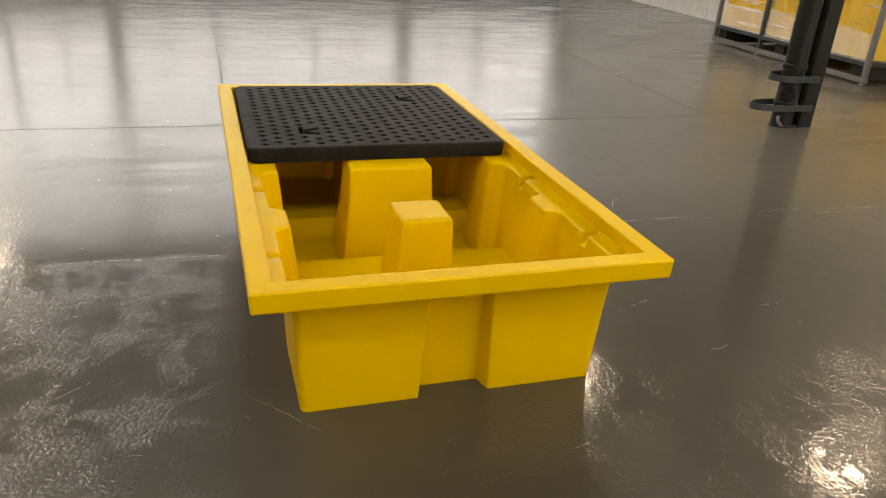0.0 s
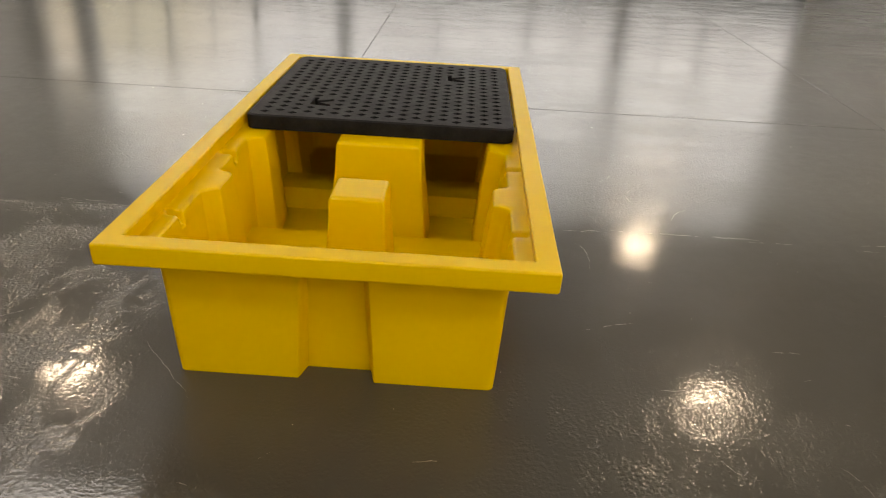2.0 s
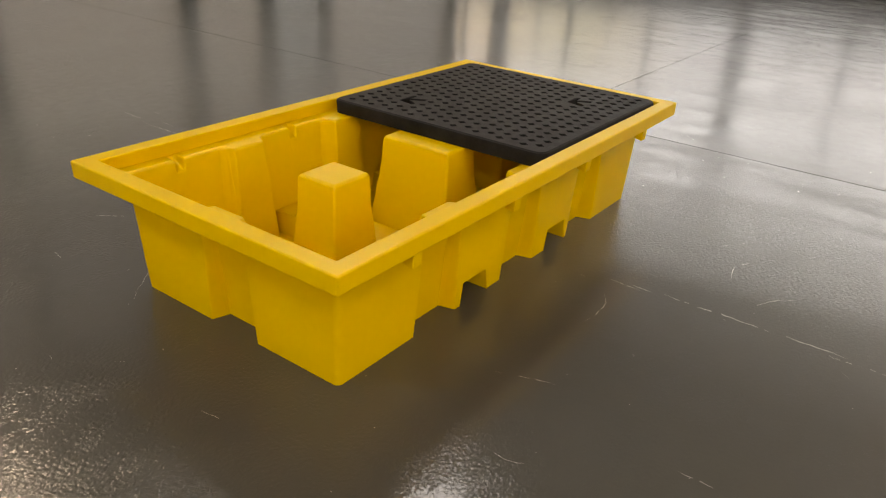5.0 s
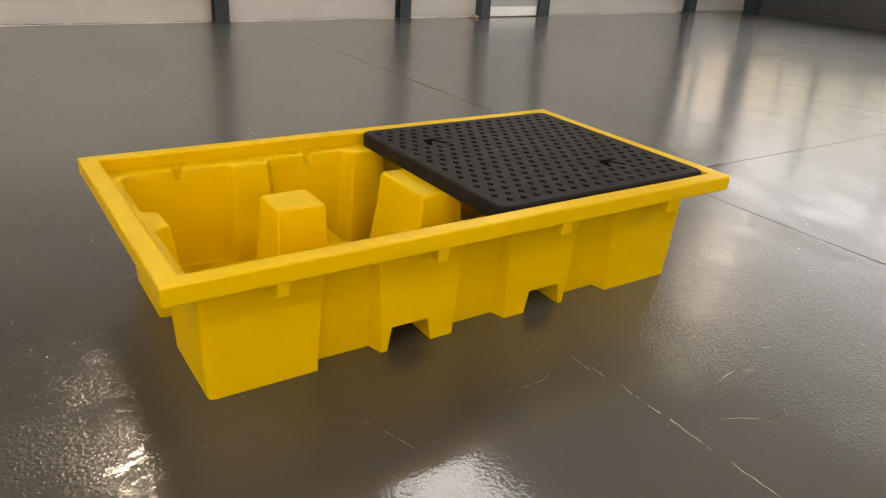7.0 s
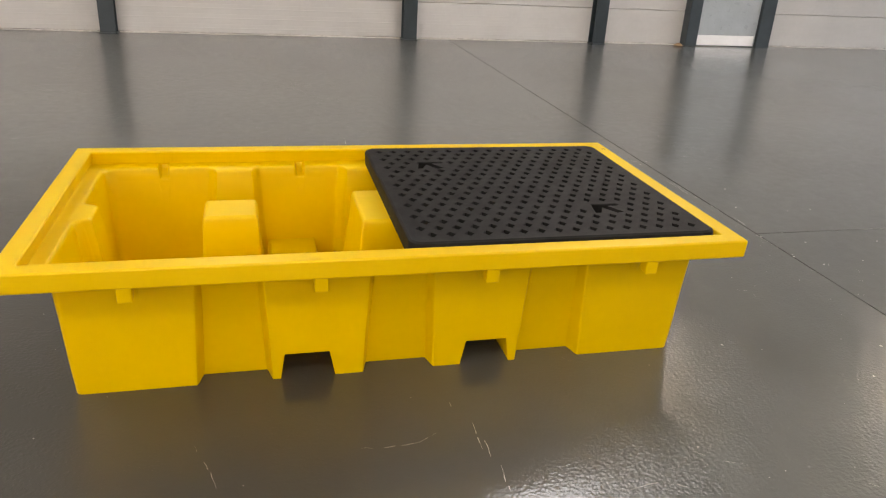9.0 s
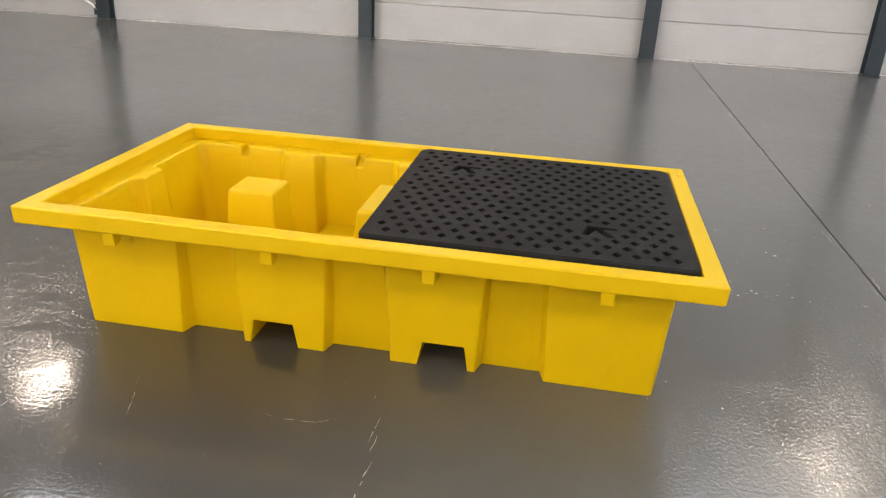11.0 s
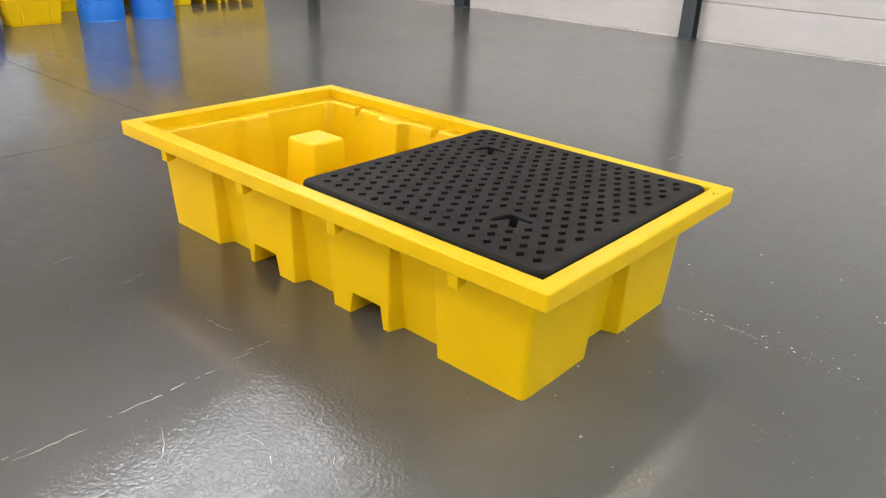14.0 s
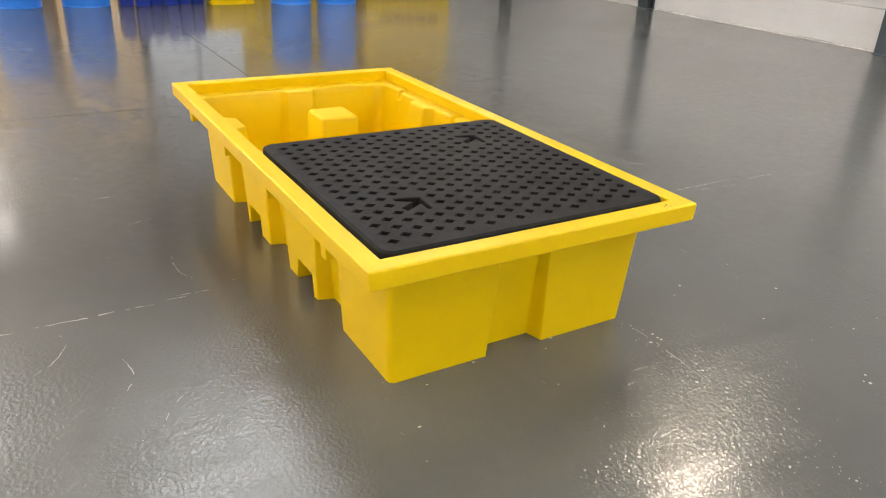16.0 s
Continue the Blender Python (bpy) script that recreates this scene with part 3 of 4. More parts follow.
# ---- spill pallet ----
def ring_positions(side, u, inset):
    """A point on a side of the pallet: u runs along it, inset goes inward."""
    return {0: (u, inset), 1: (L - inset, u), 2: (L - u, W - inset), 3: (inset, W - u)}[side]


# along the long sides: blocks, recesses and fork slots (u at the floor)
LONG_BLOCKS = [(0.148, 0.541), (0.774, 1.107), (1.346, 1.679), (1.912, 2.305)]
FORKS = [(0.808, 0.826, 0.979, 0.999), (1.454, 1.474, 1.627, 1.645)]
SHORT_BLOCKS = [(0.148, 0.538), (0.762, 1.152)]
NOTCHES = [0.361, 0.944, 1.509, 2.092]
OUT_BLOCK = [(0.06, 0.449), (0.121, 0.446), (0.126, 0.42), (0.134, 0.28), (0.142, 0.1), (0.148, 0.0)]
OUT_RECESS = [(0.06, 0.449), (0.146, 0.447), (0.155, 0.42), (0.180, 0.28), (0.202, 0.1), (0.214, 0.0)]
IN_BLOCK = [(0.058, 0.459), (0.070, 0.456), (0.121, 0.455), (0.135, 0.33), (0.155, 0.018), (0.19, 0.018)]
IN_BULGE = [(0.058, 0.459), (0.070, 0.456), (0.175, 0.455), (0.192, 0.33), (0.220, 0.018), (0.238, 0.018)]
IN_BIG = [(0.058, 0.459), (0.070, 0.456), (0.188, 0.455), (0.203, 0.33), (0.226, 0.018), (0.242, 0.018)]
IN_NOTCH = [(0.058, 0.452), (0.070, 0.434), (0.121, 0.408), (0.135, 0.33), (0.155, 0.018), (0.19, 0.018)]

OUT_NOTCH = [(0.06, 0.430), (0.125, 0.406), (0.128, 0.400), (0.134, 0.28), (0.142, 0.1), (0.148, 0.0)]


def fillet(pts, radii, n=4):
    """Round the inner corners of an (inset, z) profile."""
    out = [Vector(pts[0])]
    for k in range(1, len(pts) - 1):
        p, a, b = Vector(pts[k]), Vector(pts[k - 1]), Vector(pts[k + 1])
        r = min(radii[k - 1], 0.45 * (a - p).length, 0.45 * (b - p).length)
        pa, pb = p + (a - p).normalized() * r, p + (b - p).normalized() * r
        for j in range(n + 1):
            f = j / n
            out.append(pa * (1 - f) ** 2 + p * 2 * f * (1 - f) + pb * f * f)
    out.append(Vector(pts[-1]))
    return [tuple(v) for v in out]


IN_R, OUT_R = (0.006, 0.014, 0.03, 0.03), (0.004, 0.008, 0.02, 0.02)
OUT_BLOCK, OUT_RECESS, OUT_NOTCH = (fillet(q, OUT_R) for q in (OUT_BLOCK, OUT_RECESS, OUT_NOTCH))
IN_BLOCK, IN_BULGE, IN_BIG, IN_NOTCH = (fillet(q, IN_R) for q in (IN_BLOCK, IN_BULGE, IN_BIG, IN_NOTCH))


def ease(f):
    f = min(1.0, max(0.0, f))
    return f * f * (3 - 2 * f)


def blend(base, feats, u):
    """The profile at u: base, drawn towards each feature (u0, u1, profile, slope width, lean)."""
    out = []
    for k, (i, z) in enumerate(base):
        for u0, u1, prof, wd, lean in feats:
            d = lean * z / 0.45                       # the flanks lean inward with height
            w = min(ease((u - u0 - d) / wd + 0.5), ease((u1 - d - u) / wd + 0.5))
            if w > 0:
                i, z = i + (prof[k][0] - base[k][0]) * w, z + (prof[k][1] - base[k][1]) * w
        out.append((i, z))
    return out


def loft(bm, stations):
    """Skin through the stations round the pallet; returns the last ring."""
    cols = [[bm.verts.new(p) for p in st] for st in stations]
    for a, b in zip(cols, cols[1:] + cols[:1]):
        for k in range(len(a) - 1):
            bm.faces.new((a[k], b[k], b[k + 1], a[k + 1]))
    return [c[-1] for c in cols]


def sway(u, spans, lean):
    """How far the skin at u leans along its side towards the middle of a bulge."""
    for u0, u1 in spans:
        if u0 <= u <= u1:
            return lean * (1 - 2 * (u - u0) / (u1 - u0))
        if u0 - 0.1 < u < u0:
            return lean * (1 - (u0 - u) / 0.1)
        if u1 < u < u1 + 0.1:
            return -lean * (1 - (u - u1) / 0.1)
    return 0.0


def corner(side, prof, r, n=4):
    """Rounded corner at the start of a side."""
    out = []
    for k in range(n + 1):
        a = math.pi / 2 * k / n
        out.append([(*ring_positions(side, i + r - r * math.cos(a), i + r - r * math.sin(a)), z) for i, z in prof])
    return out


def samples(feats, extra, a, b):
    """Places along a side, close together where the skin turns."""
    us = set(extra)
    for u0, u1, prof, wd, lean in feats:
        for c in (u0, u1):
            for k in range(-6, 7):
                us.add(round(c + (k / 6) * (wd * 0.5 + 0.001) + (lean * 0.5 if c == u0 else -lean * 0.5), 5))
                if lean:
                    us.add(round(c + (k / 6) * (wd * 0.5 + lean), 5))
    for k in range(41):
        us.add(round(a + (b - a) * k / 40, 5))
    keep = []
    for u in sorted(x for x in us if a <= x <= b):
        if u in extra or not keep or (u - keep[-1] > 0.0016 and all(abs(u - e) > 0.0016 for e in extra)):
            keep.append(u)
    return keep


def outer_stations():
    st = []
    for side in range(4):
        st += corner(side, OUT_BLOCK, 0.022, 5)
        blocks, length = (LONG_BLOCKS, L) if side % 2 == 0 else (SHORT_BLOCKS, W)
        feats = [(p[1], q[0], OUT_RECESS, 0.024, 0.0) for p, q in zip(blocks, blocks[1:])]
        lows = {}
        if side % 2 == 0:
            feats += [(u - 0.021, u + 0.021, OUT_NOTCH, 0.008, 0.0) for u in NOTCHES]
            for f in FORKS:
                lows.update({f[0]: 0.0, f[1]: 0.1, f[2]: 0.1, f[3]: 0.0})
        for u in samples(feats, set(lows), 0.185, length - 0.185):
            low = lows.get(u, 0.0)
            for f in FORKS:
                if side % 2 == 0 and f[1] < u < f[2]:
                    low = 0.1
            lean = sway(u, [f[:2] for f in feats if f[2] is OUT_RECESS], 0.022)
            st.append([(*ring_positions(side, u + lean * min(1.0, z / 0.45), i), max(z, low)) for i, z in blend(OUT_BLOCK, feats, u)])
    return st


def inner_stations():
    """Stations of the sump's skin, and the places in the ring where the fork humps begin and end."""
    st, marks = [], {0: [], 2: []}
    for side in range(4):
        st += corner(side, IN_BLOCK, 0.05, 7)
        length = L if side % 2 == 0 else W
        feats, steps = [], {}
        if side % 2 == 0:
            for i, (u0, u1) in enumerate(((0.541, 0.774), (1.107, 1.346), (1.679, 1.912))):
                feats.append((u0, u1, IN_BIG if i == 1 else IN_BULGE, 0.042, 0.0))
            for u in NOTCHES:
                feats.append((u - 0.018, u + 0.018, IN_NOTCH, 0.012, 0.0))
            for f in FORKS:
                steps.update({round(f[0] - 0.02, 5): 0.0, round(f[1] - 0.02, 5): 0.112, round(f[2] + 0.02, 5): 0.112, round(f[3] + 0.02, 5): 0.0})
        else:
            feats.append((0.538, 0.762, IN_BULGE, 0.042, 0.0))
        low = 0.0
        for u in samples(feats, set(steps), 0.245, length - 0.245):
            low = steps.get(u, low)
            lean = sway(u, [f[:2] for f in feats if f[2] is not IN_NOTCH], 0.030)
            st.append([(*ring_positions(side, u + lean * min(1.0, z / 0.45), i), max(z, low)) for i, z in blend(IN_BLOCK, feats, u)])
            if u in steps:
                marks[side].append(len(st) - 1)
    return st, marks


pallet = tagged(new("spill_pallet"), "yellow plastic spill pallet, half uncovered, standing on the glossy floor", "spill pallet")
bm = bmesh.new()
loft(bm, outer_stations())
for f in FORKS:                                   # fork tunnels through the foot
    vs = [[bm.verts.new((x, yy, z)) for x, z in ((f[0], 0.0), (f[1], 0.1), (f[2], 0.1), (f[3], 0.0))] for yy in (0.144, W - 0.144)]
    for k in range(3):
        bm.faces.new((vs[0][k], vs[0][k + 1], vs[1][k + 1], vs[1][k]))
part("outer_shell", bm, M_YELLOW, pallet, angle=50)
bm = bmesh.new()
stations, marks = inner_stations()
ring = loft(bm, stations)
near, far = marks[0], marks[2][::-1]
bm.faces.new(ring[far[0]:] + ring[:near[0] + 1])
for k in range(7):                                # floor strips and humps over the fork tunnels
    bm.faces.new(ring[near[k]:near[k + 1] + 1] + ring[far[k + 1]:far[k] + 1])
bm.faces.new(ring[near[7]:far[7] + 1])
part("sump", bm, M_YELLOW, pallet, angle=50)

RIM = [(0.002, 0.446), (0.0, 0.513), (0.071, 0.513), (0.063, 0.456), (0.050, 0.446)]
bm = bmesh.new()
cols = []
for side in range(4):
    cols.append([bm.verts.new((*ring_positions(side, i, i), z)) for i, z in RIM])
for a, b in zip(cols, cols[1:] + cols[:1]):
    for k in range(len(RIM)):
        k2 = (k + 1) % len(RIM)
        bm.faces.new((a[k], b[k], b[k2], a[k2]))
bmesh.ops.subdivide_edges(bm, edges=[e for e in bm.edges if e.calc_length() > 0.5], cuts=14, use_grid_fill=True)
for v in bm.verts:                                # the moulding is not quite true
    v.co.z += 0.0016 * noise.noise(v.co * 2.3)
    v.co.y += 0.0022 * noise.noise(v.co * 1.9 + Vector((7, 0, 0)))
part("rim", bm, M_YELLOW_RIM, pallet, "scuffed flat yellow rim", bevel=0.012, segs=3, angle=24)

for px, py, pr in ((2.418, 1.178, 0.0045), (2.424, 1.163, 0.003), (2.431, 1.186, 0.0025)):
    part("dent", revolve([(0.0, 0.5125), (pr, 0.5128), (pr * 0.8, 0.5142), (0.0, 0.5145)], 9, px, py), M_DENT, pallet, "dark dent in the rim")


def pillar(x, y, hx, hy, tx, ty, top=0.458):
    bm = bmesh.new()
    levels = [(tx, ty, 0.016), (tx - 0.75 * (tx - hx), ty - 0.75 * (ty - hy), 0.33), (hx + 0.006, hy + 0.006, top - 0.02), (hx, hy, top)]
    rings = [[bm.verts.new((x + sx * a, y + sy * b, z)) for sx, sy in ((-1, -1), (1, -1), (1, 1), (-1, 1))] for a, b, z in levels]
    for a, b in zip(rings, rings[1:]):
        for k in range(4):
            bm.faces.new((a[k], a[(k + 1) % 4], b[(k + 1) % 4], b[k]))
    bm.faces.new(rings[-1])
    return part("support_pillar", bm, M_YELLOW, pallet, bevel=0.012, segs=3, angle=24)


pillar(0.655, 0.645, 0.094, 0.092, 0.135, 0.128)
pillar(1.2265, 0.638, 0.090, 0.172, 0.150, 0.215)
pillar(1.798, 0.645, 0.094, 0.092, 0.135, 0.128)
for side in (0, 2):
    for u in NOTCHES:
        bm = bmesh.new()                          # short tab under the rim, its sole rising inward
        quad = [[(*ring_positions(side, u + du, i), z) for i, z in ((0.007, 0.449), (0.010, 0.396), (0.052, 0.404), (0.062, 0.449))] for du in (-0.023, 0.023)]
        va, vb = ([bm.verts.new(q) for q in e] for e in quad)
        bm.faces.new(va)
        bm.faces.new(vb[::-1])
        for k in range(4):
            bm.faces.new((va[k], vb[k], vb[(k + 1) % 4], va[(k + 1) % 4]))
        part("locating_tab", bm, M_YELLOW, pallet, bevel=0.005, segs=2)


# ---- black deck grate lying on one half ----
def rounded_rect(x0, x1, y0, y1, r, n=7):
    pts = []
    for cx, cy, a0 in ((x1 - r, y1 - r, 0), (x0 + r, y1 - r, 90), (x0 + r, y0 + r, 180), (x1 - r, y0 + r, 270)):
        for k in range(n + 1):
            a = radians(a0 + 90 * k / n)
            pts.append((cx + r * math.cos(a), cy + r * math.sin(a)))
    return pts


def arrow(x, y):
    """Outline of an arrow-shaped lifting slot whose tip points to -x, +y."""
    return [(x + px, y + py) for px, py in ((-0.012, 0.012), (0.085, 0.008), (0.092, -0.004), (0.085, -0.014), (0.042, -0.014), (0.078, -0.078), (0.05, -0.084), (0.016, -0.028), (-0.008, -0.078), (-0.032, -0.078), (-0.022, -0.02))]


GX0, GX1, GY0, GY1, GZ = 1.238, 2.381, 0.081, 1.219, 0.521
SLOTS = [(2.03, 0.385), (1.462, 0.972)]


def ring_of(bm, pts, z):
    return [bm.verts.new((*p, z)) for p in pts]


def wall_between(bm, a, b):
    for k in range(len(a)):
        k2 = (k + 1) % len(a)
        bm.faces.new((a[k], a[k2], b[k2], b[k]))


def grown(pts, f):
    cx, cy = sum(p[0] for p in pts) / len(pts), sum(p[1] for p in pts) / len(pts)
    return [(cx + (px - cx) * f, cy + (py - cy) * f) for px, py in pts]


def deck_mesh():
    """The deck: a plate pierced by diamonds and by the two lifting slots, on a deep lattice."""
    bm = bmesh.new()

    def rim_edges(ring):
        return [bm.edges.get((ring[k], ring[(k + 1) % len(ring)])) or bm.edges.new((ring[k], ring[(k + 1) % len(ring)])) for k in range(len(ring))]

    r0 = ring_of(bm, rounded_rect(GX0 + 0.012, GX1 - 0.012, GY0 + 0.012, GY1 - 0.012, 0.038), GZ)
    edges = rim_edges(r0)
    for j in range(18):
        for i in range(16):
            x, yv = (1.328 if j % 2 == 0 else 1.2985) + 0.06527 * i, 0.151 + 0.0585 * j
            if any(-0.055 < x - sx < 0.11 and -0.10 < yv - sy < 0.035 for sx, sy in SLOTS):
                continue
            pts = [(x - 0.0165, yv), (x, yv - 0.0205), (x + 0.0165, yv), (x, yv + 0.0205)]
            a, b, c = ring_of(bm, grown(pts, 1.09), GZ), ring_of(bm, pts, GZ - 0.0025), ring_of(bm, pts, GZ - 0.046)
            edges += rim_edges(a)
            wall_between(bm, a, b)
            wall_between(bm, b, c)
    for slot in SLOTS:
        edges += rim_edges(ring_of(bm, grown(arrow(*slot), 1.09), GZ))
    bmesh.ops.triangle_fill(bm, edges=edges, use_beauty=True, normal=(0, 0, 1))
    return bm


grate = tagged(new("deck_grate"), "black plastic deck grate with diamond holes lying on the yellow pallet", "grate")
part("deck", deck_mesh(), M_BLACK, grate, angle=35)
bm = bmesh.new()
rings = [ring_of(bm, rounded_rect(GX0 + i, GX1 - i, GY0 + i, GY1 - i, r), GZ - d) for i, r, d in ((0.012, 0.038, 0.0), (0.003, 0.046, 0.005), (0.0, 0.048, 0.013), (0.002, 0.048, 0.063))]
for a, b in zip(rings, rings[1:]):
    wall_between(bm, a, b)
part("edge_skirt", bm, M_BLACK, grate, "smooth rounded black edge", angle=35)
for slot in SLOTS:
    bm = bmesh.new()
    a, b, c = (ring_of(bm, q, z) for q, z in ((grown(arrow(*slot), 1.09), GZ), (arrow(*slot), GZ - 0.0025), (arrow(*slot), GZ - 0.046)))
    wall_between(bm, a, b)
    wall_between(bm, b, c)
    part("lifting_slot", bm, M_BLACK, grate, "arrow-shaped lifting slot", angle=35)


# ---- steel column with rainwater pipe ----
col = empty("steel_column", "dark grey steel column beside a black rainwater pipe", "column", (3.13, -3.31, 0))
part("flange", boxes((-0.08, -0.068, -0.065, 0.065, 0.0, Z_ROOF)), M_PIPE, col, bevel=0.003)
part("web", boxes((-0.0675, 0.0675, -0.008, 0.008, 0.0, Z_ROOF)), M_PIPE, col)
part("flange", boxes((0.068, 0.08, -0.065, 0.065, 0.0, Z_ROOF)), M_PIPE, col, bevel=0.003)

pipe = empty("rainwater_pipe", "black plastic rainwater pipe with inspection cap, strapped by flat steel hoops", "pipe", (3.13, -3.137, 0))
part("pipe_body", revolve([(0.0, 0.0), (0.088, 0.0), (0.092, 0.012), (0.086, 0.02), (0.086, 0.16), (0.094, 0.165), (0.094, 0.20), (0.088, 0.205), (0.088, 0.46), (0.096, 0.465), (0.096, 0.50), (0.086, 0.506), (0.086, Z_ROOF), (0.0, Z_ROOF)], 32), M_PIPE, pipe)
part("pipe_shoe", tube([(-0.05, 0.03, 0.012), (-0.075, 0.075, 0.03), (-0.07, 0.10, 0.06), (-0.05, 0.09, 0.09)], 0.014, 8), M_GALV, pipe, "grey crumpled pipe shoe at the floor")
cap = part("inspection_cap", revolve([(0.0, 0.032), (0.05, 0.032), (0.056, 0.026), (0.056, 0.012), (0.062, 0.012), (0.062, 0.0), (0.0, 0.0)], 24), M_PIPE, pipe)
cap.matrix_local = pose(-0.066, 0.054, 0.285, 0, -90, -39)
part("cap_cross", boxes((-0.042, 0.042, -0.006, 0.006, 0.033, 0.041)), M_PIPE, cap, bevel=0.002)
part("cap_cross", boxes((-0.006, 0.006, -0.042, 0.042, 0.0325, 0.040)), M_PIPE, cap, bevel=0.002)
for hz in (0.145, 0.375):
    bm = bmesh.new()
    path = [(0.115, -0.10)] + [(0.115 * math.cos(radians(a)), 0.06 + 0.26 * math.sin(radians(a))) for a in range(0, 181, 15)] + [(-0.115, -0.17)]
    if hz > 0.3:
        path = [(x_, y_ * 0.64 if y_ > 0 else y_) for x_, y_ in path]
    a_ = [[bm.verts.new((x_ * s_, y_ * s_ if y_ > 0 else y_, z_)) for x_, y_ in path] for s_, z_ in ((1.0, hz), (1.0, hz + 0.05), (1.05, hz + 0.05), (1.05, hz))]
    for q in range(4):
        for k in range(len(path) - 1):
            bm.faces.new((a_[q][k], a_[q][k + 1], a_[(q + 1) % 4][k + 1], a_[(q + 1) % 4][k]))
    for k in (0, -1):
        bm.faces.new([a_[q][k] for q in range(4)])
    part("strap_hoop", bm, M_STEEL, pipe, bevel=0.002)


# ---- yellow bunds in steel transport cages ----
def film_material(name, least, most):
    m = bpy.data.materials.new(name)
    m.use_nodes = True
    n, l = m.node_tree.nodes, m.node_tree.links
    b = n["Principled BSDF"]
    b.inputs["Base Color"].default_value = (0.9, 0.88, 0.8, 1)
    b.inputs["Roughness"].default_value = 0.2
    co = n.new("ShaderNodeTexCoord")
    mp = n.new("ShaderNodeMapping")                # long level creases catch the light
    mp.inputs["Scale"].default_value = (1.2, 1.2, 26.0)
    l.new(co.outputs["Object"], mp.inputs[0])
    cr_, ar = n.new("ShaderNodeTexNoise"), n.new("ShaderNodeMapRange")
    cr_.inputs["Scale"].default_value, cr_.inputs["Detail"].default_value = 1.0, 3
    l.new(mp.outputs[0], cr_.inputs["Vector"])
    l.new(cr_.outputs["Fac"], ar.inputs["Value"])
    ar.inputs["From Min"].default_value, ar.inputs["From Max"].default_value = 0.61, 0.72
    ar.inputs["To Min"].default_value, ar.inputs["To Max"].default_value = least, most
    l.new(ar.outputs[0], b.inputs["Alpha"])
    t = n.new("ShaderNodeTexNoise")
    t.inputs["Scale"].default_value = 14
    bp = n.new("ShaderNodeBump")
    bp.inputs["Strength"].default_value, bp.inputs["Distance"].default_value = 0.6, 0.01
    l.new(t.outputs["Fac"], bp.inputs["Height"])
    l.new(bp.outputs[0], b.inputs["Normal"])
    return m


M_FILM = film_material("stretch_film", 0.05, 0.55)
M_FILM_FOOT = film_material("wound_stretch_film", 0.28, 0.8)


def transport_cage(x0, x1, y0, y1, h):
    w, d = x1 - x0, y1 - y0
    cage = empty("transport_cage", "grey steel transport cage holding a film-wrapped yellow plastic bund", "cage", (x0, y0, 0))
    for px in (0.0, w * 0.365, w * 0.64, w - 0.05):
        part("post", boxes((px, px + 0.05, d - 0.05, d, 0.075, h)), M_GALV if px in (0.0, w - 0.05) else M_STEEL, cage, bevel=0.004)
    for px in (0.0, w - 0.05):
        part("post", boxes((px, px + 0.05, 0.0, 0.05, 0.075, h)), M_GALV, cage, bevel=0.004)
    for yy in (0.0, d - 0.05):
        part("bottom_rail", boxes((-0.01, w + 0.01, yy, yy + 0.05, 0.015, 0.072)), M_GALV, cage, bevel=0.004)
        part("middle_rail", boxes((0.051, w - 0.051, yy + 0.004, yy + 0.046, 0.19, 0.235)), M_STEEL, cage, bevel=0.004)
        part("top_rail", boxes((0.051, w - 0.051, yy, yy + 0.05, h - 0.05, h)), M_GALV, cage, bevel=0.004)
    for px in (0.0, w - 0.05):
        part("side_rail", boxes((px + 0.004, px + 0.046, 0.051, d - 0.051, 0.19, 0.235)), M_STEEL, cage, bevel=0.004)
    for px in (0.1, w * 0.5, w - 0.2):
        part("runner", boxes((px, px + 0.16, 0.06, d - 0.06, 0.02, 0.188)), M_BACK, cage, bevel=0.006)
    for px in (0.04, w * 0.33, w * 0.66, w - 0.07):
        part("foot", revolve([(0.0, 0.0), (0.022, 0.0), (0.022, 0.008), (0.01, 0.014), (0.01, 0.02), (0.0, 0.02)], 12, px, d - 0.025), M_SILVER, cage)
    bm = bmesh.new()                               # corrugated yellow body
    n = 60
    prof = []
    for i in range(n + 1):
        u = i / n
        k = (u * 13) % 1
        prof.append((0.07 + (w - 0.14) * u, d - 0.085 - 0.03 * (1 if 0.3 < k < 0.72 else 0)))
    prof += [(w - 0.07, 0.08), (0.07, 0.08)]
    lo = [bm.verts.new((px, py, 0.24)) for px, py in prof]
    hi = [bm.verts.new((px, py, h - 0.1)) for px, py in prof]
    for k in range(len(prof)):
        k2 = (k + 1) % len(prof)
        bm.faces.new((lo[k], lo[k2], hi[k2], hi[k]))
    bm.faces.new(lo)
    bm.faces.new(hi)
    part("bund_body", bm, M_YELLOW, cage, "ribbed yellow plastic bund wall", bevel=0.006)
    for fa, fb in ((0.055, w * 0.365 - 0.005), (w * 0.365 + 0.055, w * 0.64 - 0.005), (w * 0.64 + 0.055, w - 0.055)):
        f_ = part("film", boxes((fa, fb, d - 0.03, d - 0.027, 0.236, h - 0.06)), M_FILM, cage, "creased clear stretch film")
        f_.visible_shadow = False
        f_ = part("film_foot", boxes((fa, fb, d - 0.036, d - 0.033, 0.236, 0.52)), M_FILM_FOOT, cage, "many creased turns of milky stretch film")
        f_.visible_shadow = False
    f_ = part("film", boxes((0.02, 0.023, 0.055, d - 0.055, 0.236, h - 0.06)), M_FILM, cage, "creased clear stretch film")
    f_.visible_shadow = False
    return cage


transport_cage(4.52, 7.20, -6.52, -5.35, 1.45)


